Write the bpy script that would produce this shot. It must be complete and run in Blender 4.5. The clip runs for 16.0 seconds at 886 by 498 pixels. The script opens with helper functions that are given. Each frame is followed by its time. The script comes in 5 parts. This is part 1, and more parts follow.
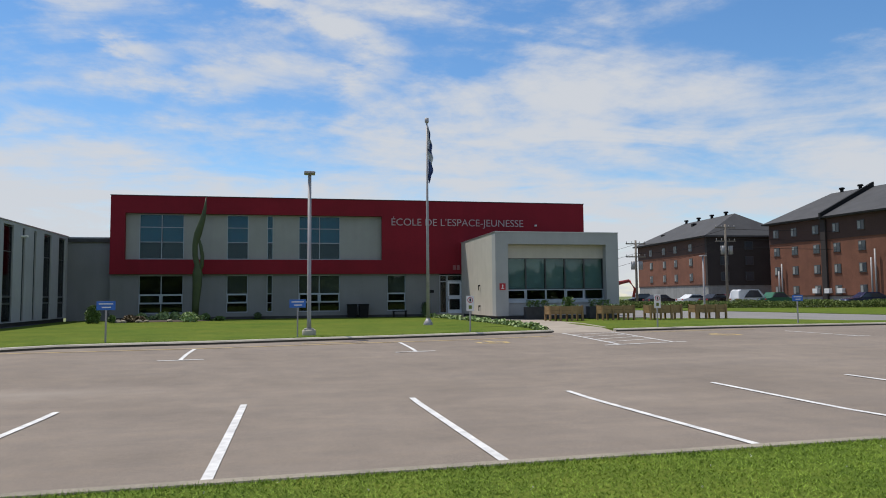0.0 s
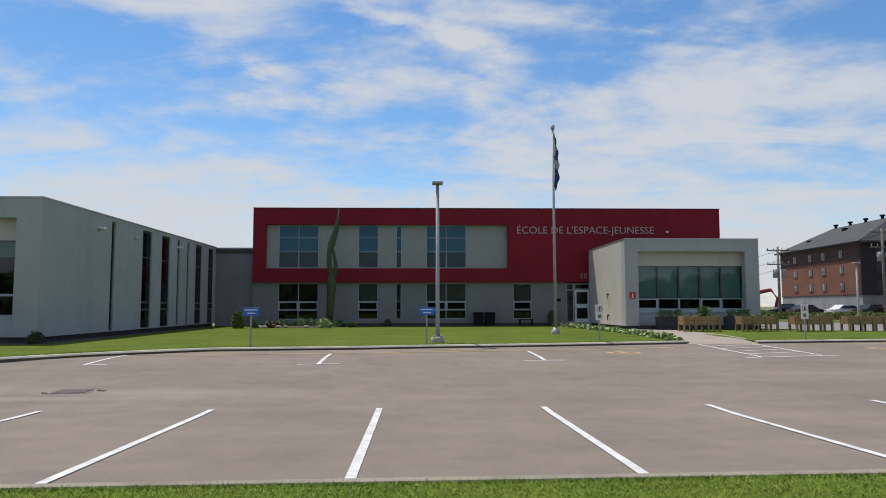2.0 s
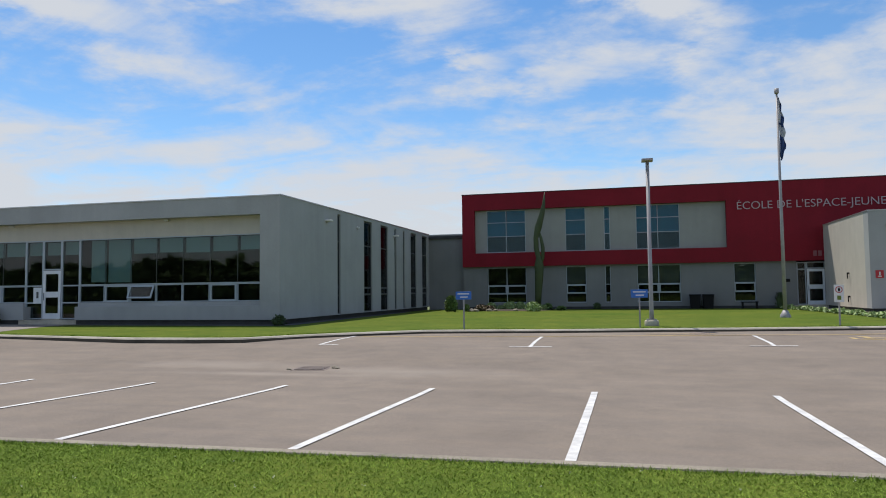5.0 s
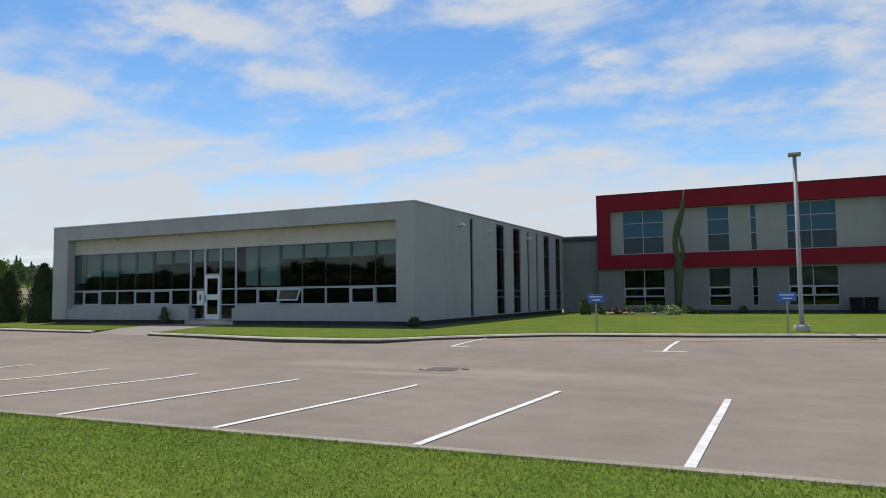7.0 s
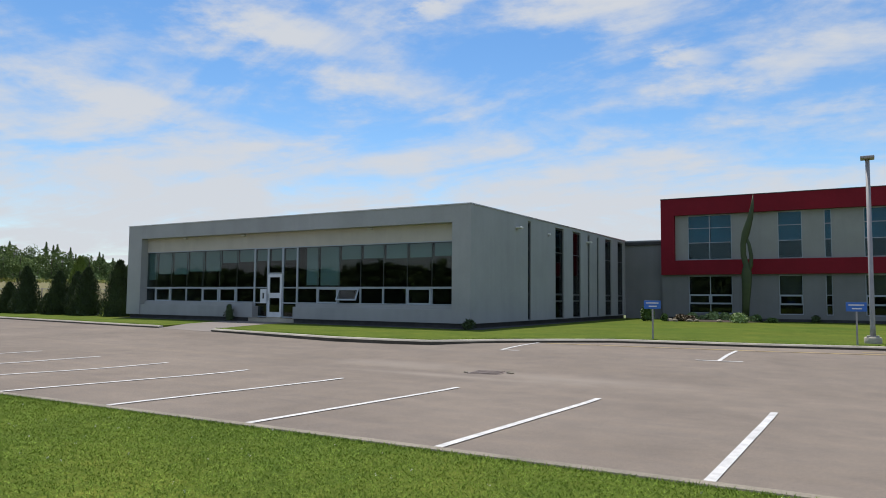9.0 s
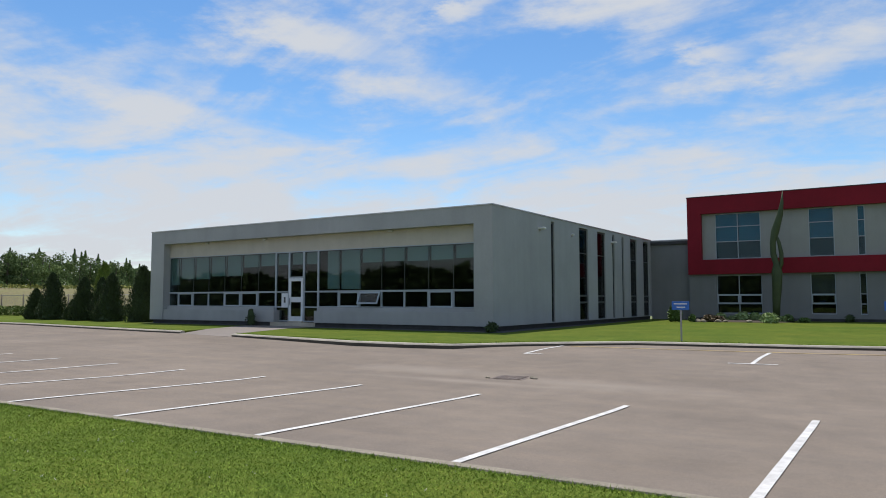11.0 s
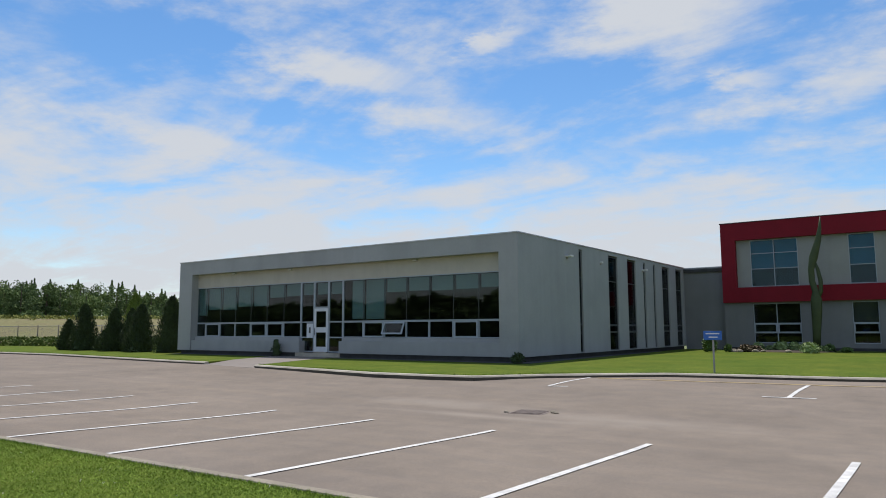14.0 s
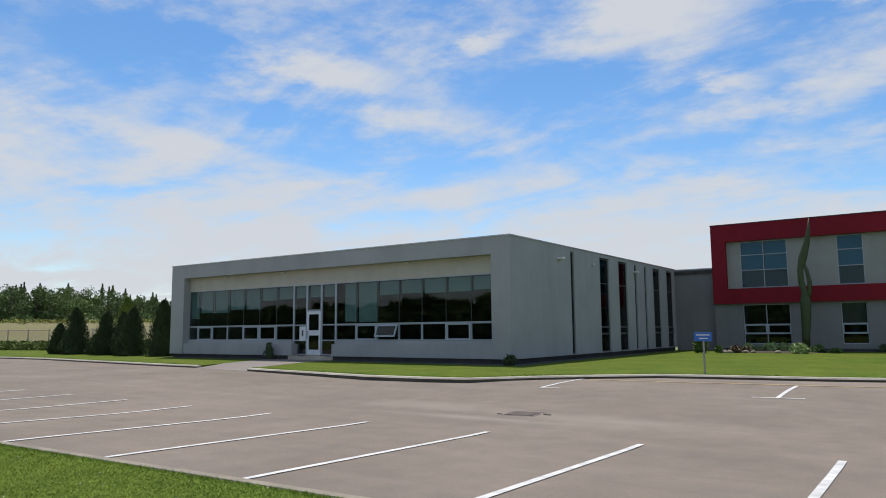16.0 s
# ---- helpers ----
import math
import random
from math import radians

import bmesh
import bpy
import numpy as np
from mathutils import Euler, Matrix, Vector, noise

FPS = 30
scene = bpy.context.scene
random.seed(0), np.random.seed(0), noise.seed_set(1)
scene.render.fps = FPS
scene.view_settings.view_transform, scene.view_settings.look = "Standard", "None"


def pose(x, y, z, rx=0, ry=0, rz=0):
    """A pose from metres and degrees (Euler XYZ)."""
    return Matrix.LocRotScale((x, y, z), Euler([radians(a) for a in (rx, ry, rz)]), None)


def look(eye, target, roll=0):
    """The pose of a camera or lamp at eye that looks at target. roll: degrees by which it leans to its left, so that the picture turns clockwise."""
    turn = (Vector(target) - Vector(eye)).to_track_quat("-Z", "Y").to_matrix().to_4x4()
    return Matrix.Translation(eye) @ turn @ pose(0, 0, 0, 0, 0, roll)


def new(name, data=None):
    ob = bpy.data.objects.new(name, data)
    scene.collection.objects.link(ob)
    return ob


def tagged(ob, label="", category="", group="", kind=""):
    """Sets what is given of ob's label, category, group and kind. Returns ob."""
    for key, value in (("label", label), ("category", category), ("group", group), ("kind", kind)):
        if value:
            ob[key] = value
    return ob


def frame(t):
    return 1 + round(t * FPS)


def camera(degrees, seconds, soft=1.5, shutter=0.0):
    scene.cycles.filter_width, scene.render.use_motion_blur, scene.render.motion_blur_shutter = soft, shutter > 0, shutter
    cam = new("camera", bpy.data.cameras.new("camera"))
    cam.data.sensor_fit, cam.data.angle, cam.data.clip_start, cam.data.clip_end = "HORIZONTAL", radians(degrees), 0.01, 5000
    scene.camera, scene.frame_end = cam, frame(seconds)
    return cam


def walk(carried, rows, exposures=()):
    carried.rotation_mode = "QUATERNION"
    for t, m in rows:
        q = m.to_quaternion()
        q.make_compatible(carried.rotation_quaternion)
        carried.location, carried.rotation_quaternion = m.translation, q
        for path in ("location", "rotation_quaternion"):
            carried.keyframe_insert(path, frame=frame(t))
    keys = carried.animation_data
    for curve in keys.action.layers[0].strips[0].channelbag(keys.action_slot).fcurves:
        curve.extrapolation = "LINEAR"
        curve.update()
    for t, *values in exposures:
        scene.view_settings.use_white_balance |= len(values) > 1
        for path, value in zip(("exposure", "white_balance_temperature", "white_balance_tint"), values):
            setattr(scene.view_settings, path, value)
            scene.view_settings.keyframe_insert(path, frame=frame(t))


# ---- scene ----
cam = camera(64.00, 16.0, soft=1.0)
PATH = [
    (0.0, pose(-0.001, 0.000, 1.622, 93.901, 0.496, -11.921)),
    (0.5, pose(-0.036, 0.006, 1.618, 93.920, 0.213, -11.081)),
    (1.0, pose(-0.059, -0.016, 1.611, 94.351, 0.186, -8.067)),
    (1.5, pose(-0.077, 0.001, 1.609, 94.485, 0.170, -5.056)),
    (2.0, pose(-0.097, -0.027, 1.612, 94.636, 0.108, -1.892)),
    (2.5, pose(-0.088, -0.038, 1.611, 94.645, 0.387, 0.129)),
    (3.0, pose(-0.089, -0.003, 1.608, 94.500, 0.244, 1.863)),
    (3.5, pose(-0.115, -0.029, 1.608, 94.443, 0.097, 4.805)),
    (4.0, pose(-0.148, -0.046, 1.605, 94.006, 0.007, 8.833)),
    (4.5, pose(-0.164, -0.025, 1.595, 93.767, 0.322, 11.998)),
    (5.0, pose(-0.163, -0.024, 1.605, 93.418, 0.667, 14.711)),
    (5.2, pose(-0.160, -0.011, 1.608, 93.235, 0.421, 16.391)),
    (7.5, pose(0.238, -0.223, 1.633, 93.830, 1.142, 26.782)),
    (8.0, pose(0.402, -0.195, 1.649, 93.729, 1.415, 27.852)),
    (8.5, pose(0.496, -0.078, 1.649, 94.112, 0.690, 29.637)),
    (9.0, pose(0.489, -0.040, 1.638, 93.904, -0.472, 30.911)),
    (11.5, pose(0.295, 0.660, 1.677, 94.324, 0.763, 34.463)),
    (12.0, pose(0.387, 0.877, 1.697, 94.567, 0.817, 36.921)),
    (12.5, pose(0.420, 0.879, 1.716, 94.773, -0.586, 36.975)),
    (13.0, pose(0.395, 0.860, 1.706, 95.760, -0.313, 36.040)),
    (13.5, pose(0.382, 0.874, 1.708, 96.152, 0.041, 35.823)),
    (14.0, pose(0.351, 0.979, 1.688, 96.433, 0.224, 35.474)),
    (14.5, pose(0.365, 0.918, 1.698, 96.398, 0.293, 35.353)),
    (15.0, pose(0.401, 0.851, 1.712, 96.603, 0.495, 35.511)),
    (15.5, pose(0.409, 0.884, 1.697, 96.872, 0.491, 35.350)),
    (16.0, pose(0.407, 0.851, 1.699, 96.605, 0.482, 34.839)),
]
walk(cam, PATH, [(0.0, -0.03), (3.5, -0.02), (5.0, 0.03), (16.0, 0.0)])

# ---- world and sun ----
TO_SUN = Vector((-0.8, 1.0, 2.8)).normalized()
world = bpy.data.worlds.new("sky_world")
scene.world = world
world.use_nodes = True
wn, wl = world.node_tree.nodes, world.node_tree.links
wn.clear()


def node(nt, kind, **kw):
    n = nt.nodes.new(kind)
    for k, v in kw.items():
        if k == "ins":
            for name, val in v.items():
                n.inputs[name].default_value = val
        elif k == "op":
            n.operation = v
        elif k == "blend":
            n.blend_type = v
        elif k == "dtype":
            n.data_type = v
    return n


def ramp(nt, stops):
    n = nt.nodes.new("ShaderNodeValToRGB")
    e = n.color_ramp.elements
    while len(e) < len(stops):
        e.new(0.5)
    for el, (p, c) in zip(e, stops):
        el.position = p
        el.color = (*c, 1) if len(c) == 3 else c
    return n


sky = wn.new("ShaderNodeTexSky")
sky.sky_type = "NISHITA"
sky.sun_disc = False
sky.sun_elevation = math.asin(TO_SUN.z)
sky.sun_rotation = math.atan2(TO_SUN.x, TO_SUN.y)
sky.air_density, sky.dust_density, sky.ozone_density = 1.0, 0.1, 3.0
wt = world.node_tree
geo_dir = wn.new("ShaderNodeTexCoord")
sep = wn.new("ShaderNodeSeparateXYZ")
wl.new(geo_dir.outputs["Generated"], sep.inputs[0])
# project the direction on a high flat cloud layer
zc = node(wt, "ShaderNodeMath", op="MAXIMUM"); zc.inputs[1].default_value = 0.0
wl.new(sep.outputs["Z"], zc.inputs[0])
zp = node(wt, "ShaderNodeMath", op="ADD"); zp.inputs[1].default_value = 0.16
wl.new(zc.outputs[0], zp.inputs[0])
dx = node(wt, "ShaderNodeMath", op="DIVIDE"); dy = node(wt, "ShaderNodeMath", op="DIVIDE")
wl.new(sep.outputs["X"], dx.inputs[0]); wl.new(zp.outputs[0], dx.inputs[1])
wl.new(sep.outputs["Y"], dy.inputs[0]); wl.new(zp.outputs[0], dy.inputs[1])
comb = wn.new("ShaderNodeCombineXYZ")
wl.new(dx.outputs[0], comb.inputs[0]); wl.new(dy.outputs[0], comb.inputs[1])
mapn = wn.new("ShaderNodeMapping")
mapn.inputs["Rotation"].default_value = (0, 0, radians(32))
mapn.inputs["Scale"].default_value = (0.8, 1.5, 1.0)
mapn.inputs["Location"].default_value = (2.3, 0.7, 0)
wl.new(comb.outputs[0], mapn.inputs[0])
streak = node(wt, "ShaderNodeTexNoise", ins={"Scale": 1.35, "Detail": 10.0, "Roughness": 0.58, "Distortion": 0.9})
wl.new(mapn.outputs[0], streak.inputs["Vector"])
puff = node(wt, "ShaderNodeTexNoise", ins={"Scale": 0.75, "Detail": 5.0, "Roughness": 0.5, "Distortion": 0.3})
wl.new(comb.outputs[0], puff.inputs["Vector"])
add = node(wt, "ShaderNodeMath", op="MULTIPLY_ADD")
add.inputs[1].default_value = 1.5
wl.new(streak.outputs["Fac"], add.inputs[0]); wl.new(puff.outputs["Fac"], add.inputs[2])
# azimuth and height of the direction, in tens of degrees, ruffled by noise
azim = node(wt, "ShaderNodeMath", op="ARCTAN2")
wl.new(sep.outputs["X"], azim.inputs[0]); wl.new(sep.outputs["Y"], azim.inputs[1])
elev = node(wt, "ShaderNodeMath", op="ARCSINE")
wl.new(sep.outputs["Z"], elev.inputs[0])
flat = wn.new("ShaderNodeCombineXYZ")
wl.new(azim.outputs[0], flat.inputs[0]); wl.new(elev.outputs[0], flat.inputs[1])
tens = node(wt, "ShaderNodeVectorMath", op="SCALE"); tens.inputs["Scale"].default_value = 5.73
wl.new(flat.outputs[0], tens.inputs[0])
tall = wn.new("ShaderNodeMapping"); tall.inputs["Scale"].default_value = (1.0, 2.6, 1.0)
tall.inputs["Rotation"].default_value = (0, 0, radians(-9))
wl.new(tens.outputs[0], tall.inputs[0])
ruff = node(wt, "ShaderNodeTexNoise", ins={"Scale": 1.9, "Detail": 8.0, "Roughness": 0.62})
wl.new(tall.outputs[0], ruff.inputs["Vector"])
shift = node(wt, "ShaderNodeVectorMath", op="SUBTRACT"); shift.inputs[1].default_value = (0.5, 0.5, 0.5)
wl.new(ruff.outputs["Color"], shift.inputs[0])
amount = node(wt, "ShaderNodeVectorMath", op="MULTIPLY"); amount.inputs[1].default_value = (0.75, 0.32, 0)
wl.new(shift.outputs[0], amount.inputs[0])
where = node(wt, "ShaderNodeVectorMath", op="ADD")
wl.new(tens.outputs[0], where.inputs[0]); wl.new(amount.outputs[0], where.inputs[1])
# cirrus streaks and blue gaps: azimuth, height, half length, half width, tilt in degrees, weight
CLOUDS = [(-12.0, 18.2, 3.0, 0.9, 0, 0.6), (-6.5, 16.9, 7.5, 1.4, 5, 0.5), (2.0, 21.6, 10, 1.0, -14, 0.5), (6.0, 17.4, 3.0, 1.6, 25, 0.3),
          (-18, 23.2, 8.5, 3.2, 0, 0.6), (-44.5, 20.4, 7.0, 1.7, -7, 0.7), (-31.2, 22.8, 3.2, 0.8, 18, 0.55), (-35.5, 16.6, 7.0, 2.0, -4, 0.5),
          (-55.5, 14.2, 11, 1.2, -9, 0.5), (24, 14.5, 22, 5.0, 0, 0.6), (-9, 14.3, 14, 1.3, 2, -0.5), (-59, 20.8, 9, 3.2, 0, -0.5),
          (-50, 17.2, 6.5, 1.3, -8, -0.4), (-25, 19.2, 8, 1.5, 6, -0.5), (40, 19.5, 11, 2.8, 4, -0.5), (16, 20.6, 8, 1.8, -6, -0.25)]
last = add.outputs[0]
for ca, ce, hw, hh_, tilt, weight in CLOUDS:
    mp = wn.new("ShaderNodeMapping"); mp.vector_type = "TEXTURE"
    mp.inputs["Location"].default_value = (ca / 10, ce / 10, 0)
    mp.inputs["Rotation"].default_value = (0, 0, radians(tilt))
    mp.inputs["Scale"].default_value = (hw / 10, hh_ / 10, 1)
    wl.new(where.outputs[0], mp.inputs[0])
    ln = node(wt, "ShaderNodeVectorMath", op="LENGTH")
    wl.new(mp.outputs[0], ln.inputs[0])
    mr = node(wt, "ShaderNodeMapRange", ins={"From Min": 0.15, "From Max": 1.25, "To Min": 0.62 * weight, "To Max": 0.0})
    mr.interpolation_type = "SMOOTHSTEP"
    wl.new(ln.outputs["Value"], mr.inputs[0])
    ad = node(wt, "ShaderNodeMath", op="ADD")
    wl.new(last, ad.inputs[0]); wl.new(mr.outputs[0], ad.inputs[1])
    last = ad.outputs[0]
# a whiter veil towards the horizon
low = node(wt, "ShaderNodeMapRange", ins={"From Min": 0.10, "From Max": 0.29, "To Min": 0.29, "To Max": -0.02})
low.interpolation_type = "SMOOTHSTEP"
wl.new(zc.outputs[0], low.inputs[0])
add2 = node(wt, "ShaderNodeMath", op="ADD")
wisp = node(wt, "ShaderNodeMath", op="MULTIPLY_ADD"); wisp.inputs[1].default_value = 0.95
wl.new(ruff.outputs["Fac"], wisp.inputs[0]); wl.new(last, wisp.inputs[2])
wl.new(wisp.outputs[0], add2.inputs[0]); wl.new(low.outputs[0], add2.inputs[1])
cover = node(wt, "ShaderNodeMapRange", ins={"From Min": 1.47, "From Max": 2.17, "To Min": 0.01, "To Max": 0.96})
cover.interpolation_type = "SMOOTHSTEP"
wl.new(add2.outputs[0], cover.inputs[0])
skymix = wn.new("ShaderNodeMix"); skymix.data_type = "RGBA"
wl.new(cover.outputs[0], skymix.inputs["Factor"])
hsv = wn.new("ShaderNodeHueSaturation")
hsv.inputs["Saturation"].default_value, hsv.inputs["Value"].default_value = 1.2, 1.5
wl.new(sky.outputs[0], hsv.inputs["Color"])
wl.new(hsv.outputs[0], skymix.inputs["A"])
skymix.inputs["B"].default_value = (7.1, 7.4, 7.9, 1)
bg = wn.new("ShaderNodeBackground")
bg.inputs["Strength"].default_value = 0.090
wl.new(skymix.outputs["Result"], bg.inputs[0])
wout = wn.new("ShaderNodeOutputWorld")
wl.new(bg.outputs[0], wout.inputs[0])

sun_data = bpy.data.lights.new("sun", "SUN")
sun_data.energy, sun_data.angle, sun_data.color = 4.2, radians(0.6), (1.0, 0.94, 0.86)
sun_lamp = new("sun", sun_data)
sun_lamp.matrix_world = look((0, 0, 60), Vector((0, 0, 60)) - TO_SUN)
scene.view_settings.exposure = 0.0


# ---- materials ----
def mat(name, col, rough=0.7, var=0.15, scale=3.0, fine=40.0, bump=0.1, metal=0.0, spec=0.5, col2=None, island=False, streaks=0.0):
    """A surface with a broad and a fine variation of its colour, and a fine relief."""
    m = bpy.data.materials.new(name)
    m.use_nodes = True
    nt = m.node_tree
    b = nt.nodes["Principled BSDF"]
    b.inputs["Roughness"].default_value = rough
    b.inputs["Metallic"].default_value = metal
    b.inputs["Specular IOR Level"].default_value = spec
    co = nt.nodes.new("ShaderNodeTexCoord")
    geo = nt.nodes.new("ShaderNodeNewGeometry")
    n1 = node(nt, "ShaderNodeTexNoise", ins={"Scale": scale, "Detail": 5.0, "Roughness": 0.6})
    n2 = node(nt, "ShaderNodeTexNoise", ins={"Scale": fine, "Detail": 3.0, "Roughness": 0.6})
    nt.links.new(geo.outputs["Position"], n1.inputs["Vector"])
    nt.links.new(geo.outputs["Position"], n2.inputs["Vector"])
    c = Vector(col)
    d = Vector(col2) if col2 else c * (1 - var * 1.6)
    r1 = ramp(nt, [(0.3, tuple(d)), (0.7, tuple(c * (1 + var) if not col2 else c))])
    nt.links.new(n1.outputs["Fac"], r1.inputs[0])
    mx = nt.nodes.new("ShaderNodeMix"); mx.data_type = "RGBA"; mx.blend_type = "OVERLAY"
    mx.inputs["Factor"].default_value = min(1.0, var * 2.2)
    nt.links.new(r1.outputs[0], mx.inputs["A"]); nt.links.new(n2.outputs["Fac"], mx.inputs["B"])
    last = mx.outputs["Result"]
    if streaks:
        mp = nt.nodes.new("ShaderNodeMapping"); mp.inputs["Scale"].default_value = (1.6, 1.6, 0.12)
        nt.links.new(geo.outputs["Position"], mp.inputs[0])
        n3 = node(nt, "ShaderNodeTexNoise", ins={"Scale": 1.5, "Detail": 4.0})
        nt.links.new(mp.outputs[0], n3.inputs["Vector"])
        r3 = ramp(nt, [(0.35, (1 - streaks,) * 3), (0.6, (1, 1, 1))])
        nt.links.new(n3.outputs["Fac"], r3.inputs[0])
        ms = nt.nodes.new("ShaderNodeMix"); ms.data_type = "RGBA"; ms.blend_type = "MULTIPLY"; ms.inputs["Factor"].default_value = 1
        nt.links.new(last, ms.inputs["A"]); nt.links.new(r3.outputs[0], ms.inputs["B"])
        last = ms.outputs["Result"]
    if island:
        hs = nt.nodes.new("ShaderNodeHueSaturation")
        mr = node(nt, "ShaderNodeMapRange", ins={"To Min": 0.72, "To Max": 1.28})
        nt.links.new(geo.outputs["Random Per Island"], mr.inputs[0])
        nt.links.new(mr.outputs[0], hs.inputs["Value"])
        nt.links.new(last, hs.inputs["Color"])
        last = hs.outputs[0]
    nt.links.new(last, b.inputs["Base Color"])
    if bump:
        bp = nt.nodes.new("ShaderNodeBump"); bp.inputs["Strength"].default_value = bump; bp.inputs["Distance"].default_value = 0.02
        nt.links.new(n2.outputs["Fac"], bp.inputs["Height"])
        nt.links.new(bp.outputs[0], b.inputs["Normal"])
    return m


def asphalt_mat():
    """Worn asphalt: aggregate, broad wear bands along the lanes, pale silt and dark patches."""
    m = mat("worn_asphalt", (0.230, 0.198, 0.174), 0.92, 0.09, 0.3, 70, 0.3, spec=0.15)
    nt = m.node_tree
    b = nt.nodes["Principled BSDF"]
    old = b.inputs["Base Color"].links[0].from_socket
    geo = nt.nodes.new("ShaderNodeNewGeometry")
    last = old
    for sc, freq, lo, hi, p0, p1 in (((0.04, 0.9, 1), 1.5, 0.935, 1.04, 0.32, 0.66), ((0.16, 0.45, 1), 0.6, 0.94, 1.08, 0.4, 0.72), ((0.02, 2.2, 1), 1.6, 0.98, 1.015, 0.35, 0.6), ((1, 1, 1), 1.7, 0.93, 1.05, 0.35, 0.6), ((1, 1, 1), 22.0, 0.93, 1.06, 0.3, 0.7), ((1, 1, 1), 160.0, 0.80, 1.18, 0.35, 0.65)):
        mp = nt.nodes.new("ShaderNodeMapping"); mp.inputs["Scale"].default_value = sc
        nt.links.new(geo.outputs["Position"], mp.inputs[0])
        n = node(nt, "ShaderNodeTexNoise", ins={"Scale": freq, "Detail": 6.0, "Roughness": 0.62})
        nt.links.new(mp.outputs[0], n.inputs["Vector"])
        r = ramp(nt, [(p0, (lo, lo, lo)), (p1, (hi, hi * 0.99, hi * 0.97))])
        nt.links.new(n.outputs["Fac"], r.inputs[0])
        mx = nt.nodes.new("ShaderNodeMix"); mx.data_type = "RGBA"; mx.blend_type = "MULTIPLY"; mx.clamp_result = False
        mx.inputs["Factor"].default_value = 1
        nt.links.new(last, mx.inputs["A"]); nt.links.new(r.outputs[0], mx.inputs["B"])
        last = mx.outputs["Result"]
    # pale silt washed out round the drain
    for cx, cy, rx, ry in ((-9.3, 14.3, 2.6, 0.75), (-4.7, 13.7, 2.5, 0.75), (-7.0, 12.9, 3.0, 0.35)):
        sb = node(nt, "ShaderNodeVectorMath", op="SUBTRACT"); sb.inputs[1].default_value = (cx, cy, 0)
        nt.links.new(geo.outputs["Position"], sb.inputs[0])
        dv = node(nt, "ShaderNodeVectorMath", op="DIVIDE"); dv.inputs[1].default_value = (rx, ry, 50)
        nt.links.new(sb.outputs[0], dv.inputs[0])
        ln = node(nt, "ShaderNodeVectorMath", op="LENGTH")
        nt.links.new(dv.outputs[0], ln.inputs[0])
        nn = node(nt, "ShaderNodeTexNoise", ins={"Scale": 1.1, "Detail": 5.0})
        nt.links.new(geo.outputs["Position"], nn.inputs["Vector"])
        sm = node(nt, "ShaderNodeMath", op="ADD")
        nt.links.new(ln.outputs["Value"], sm.inputs[0]); nt.links.new(nn.outputs["Fac"], sm.inputs[1])
        mr = node(nt, "ShaderNodeMapRange", ins={"From Min": 0.55, "From Max": 1.6, "To Min": 0.55, "To Max": 0.0})
        nt.links.new(sm.outputs[0], mr.inputs[0])
        mx = nt.nodes.new("ShaderNodeMix"); mx.data_type = "RGBA"
        nt.links.new(mr.outputs[0], mx.inputs["Factor"])
        nt.links.new(last, mx.inputs["A"]); mx.inputs["B"].default_value = (0.33, 0.285, 0.24, 1)
        last = mx.outputs["Result"]
    nt.links.new(last, b.inputs["Base Color"])
    return m


def lawn_mat():
    """Mown grass: broad patches, yellowed spots and fine tufts."""
    m = mat("lawn", (0.118, 0.155, 0.026), 0.95, 0.2, 0.5, 45, 0.6, spec=0.05, col2=(0.082, 0.122, 0.020))
    nt = m.node_tree
    b = nt.nodes["Principled BSDF"]
    geo = nt.nodes.new("ShaderNodeNewGeometry")
    last = b.inputs["Base Color"].links[0].from_socket
    for freq, p0, p1, lo, hi in ((0.22, 0.35, 0.68, (0.90, 0.97, 0.9), (1.18, 1.06, 1.05)), (2.6, 0.38, 0.66, (0.84, 0.90, 0.85), (1.14, 1.08, 1.1)), (14.0, 0.35, 0.65, (0.74, 0.80, 0.75), (1.26, 1.2, 1.2))):
        n = node(nt, "ShaderNodeTexNoise", ins={"Scale": freq, "Detail": 5.0, "Roughness": 0.65})
        nt.links.new(geo.outputs["Position"], n.inputs["Vector"])
        r = ramp(nt, [(p0, lo), (p1, hi)])
        nt.links.new(n.outputs["Fac"], r.inputs[0])
        mx = nt.nodes.new("ShaderNodeMix"); mx.data_type = "RGBA"; mx.blend_type = "MULTIPLY"; mx.clamp_result = False
        mx.inputs["Factor"].default_value = 1
        nt.links.new(last, mx.inputs["A"]); nt.links.new(r.outputs[0], mx.inputs["B"])
        last = mx.outputs["Result"]
    nt.links.new(last, b.inputs["Base Color"])
    return m


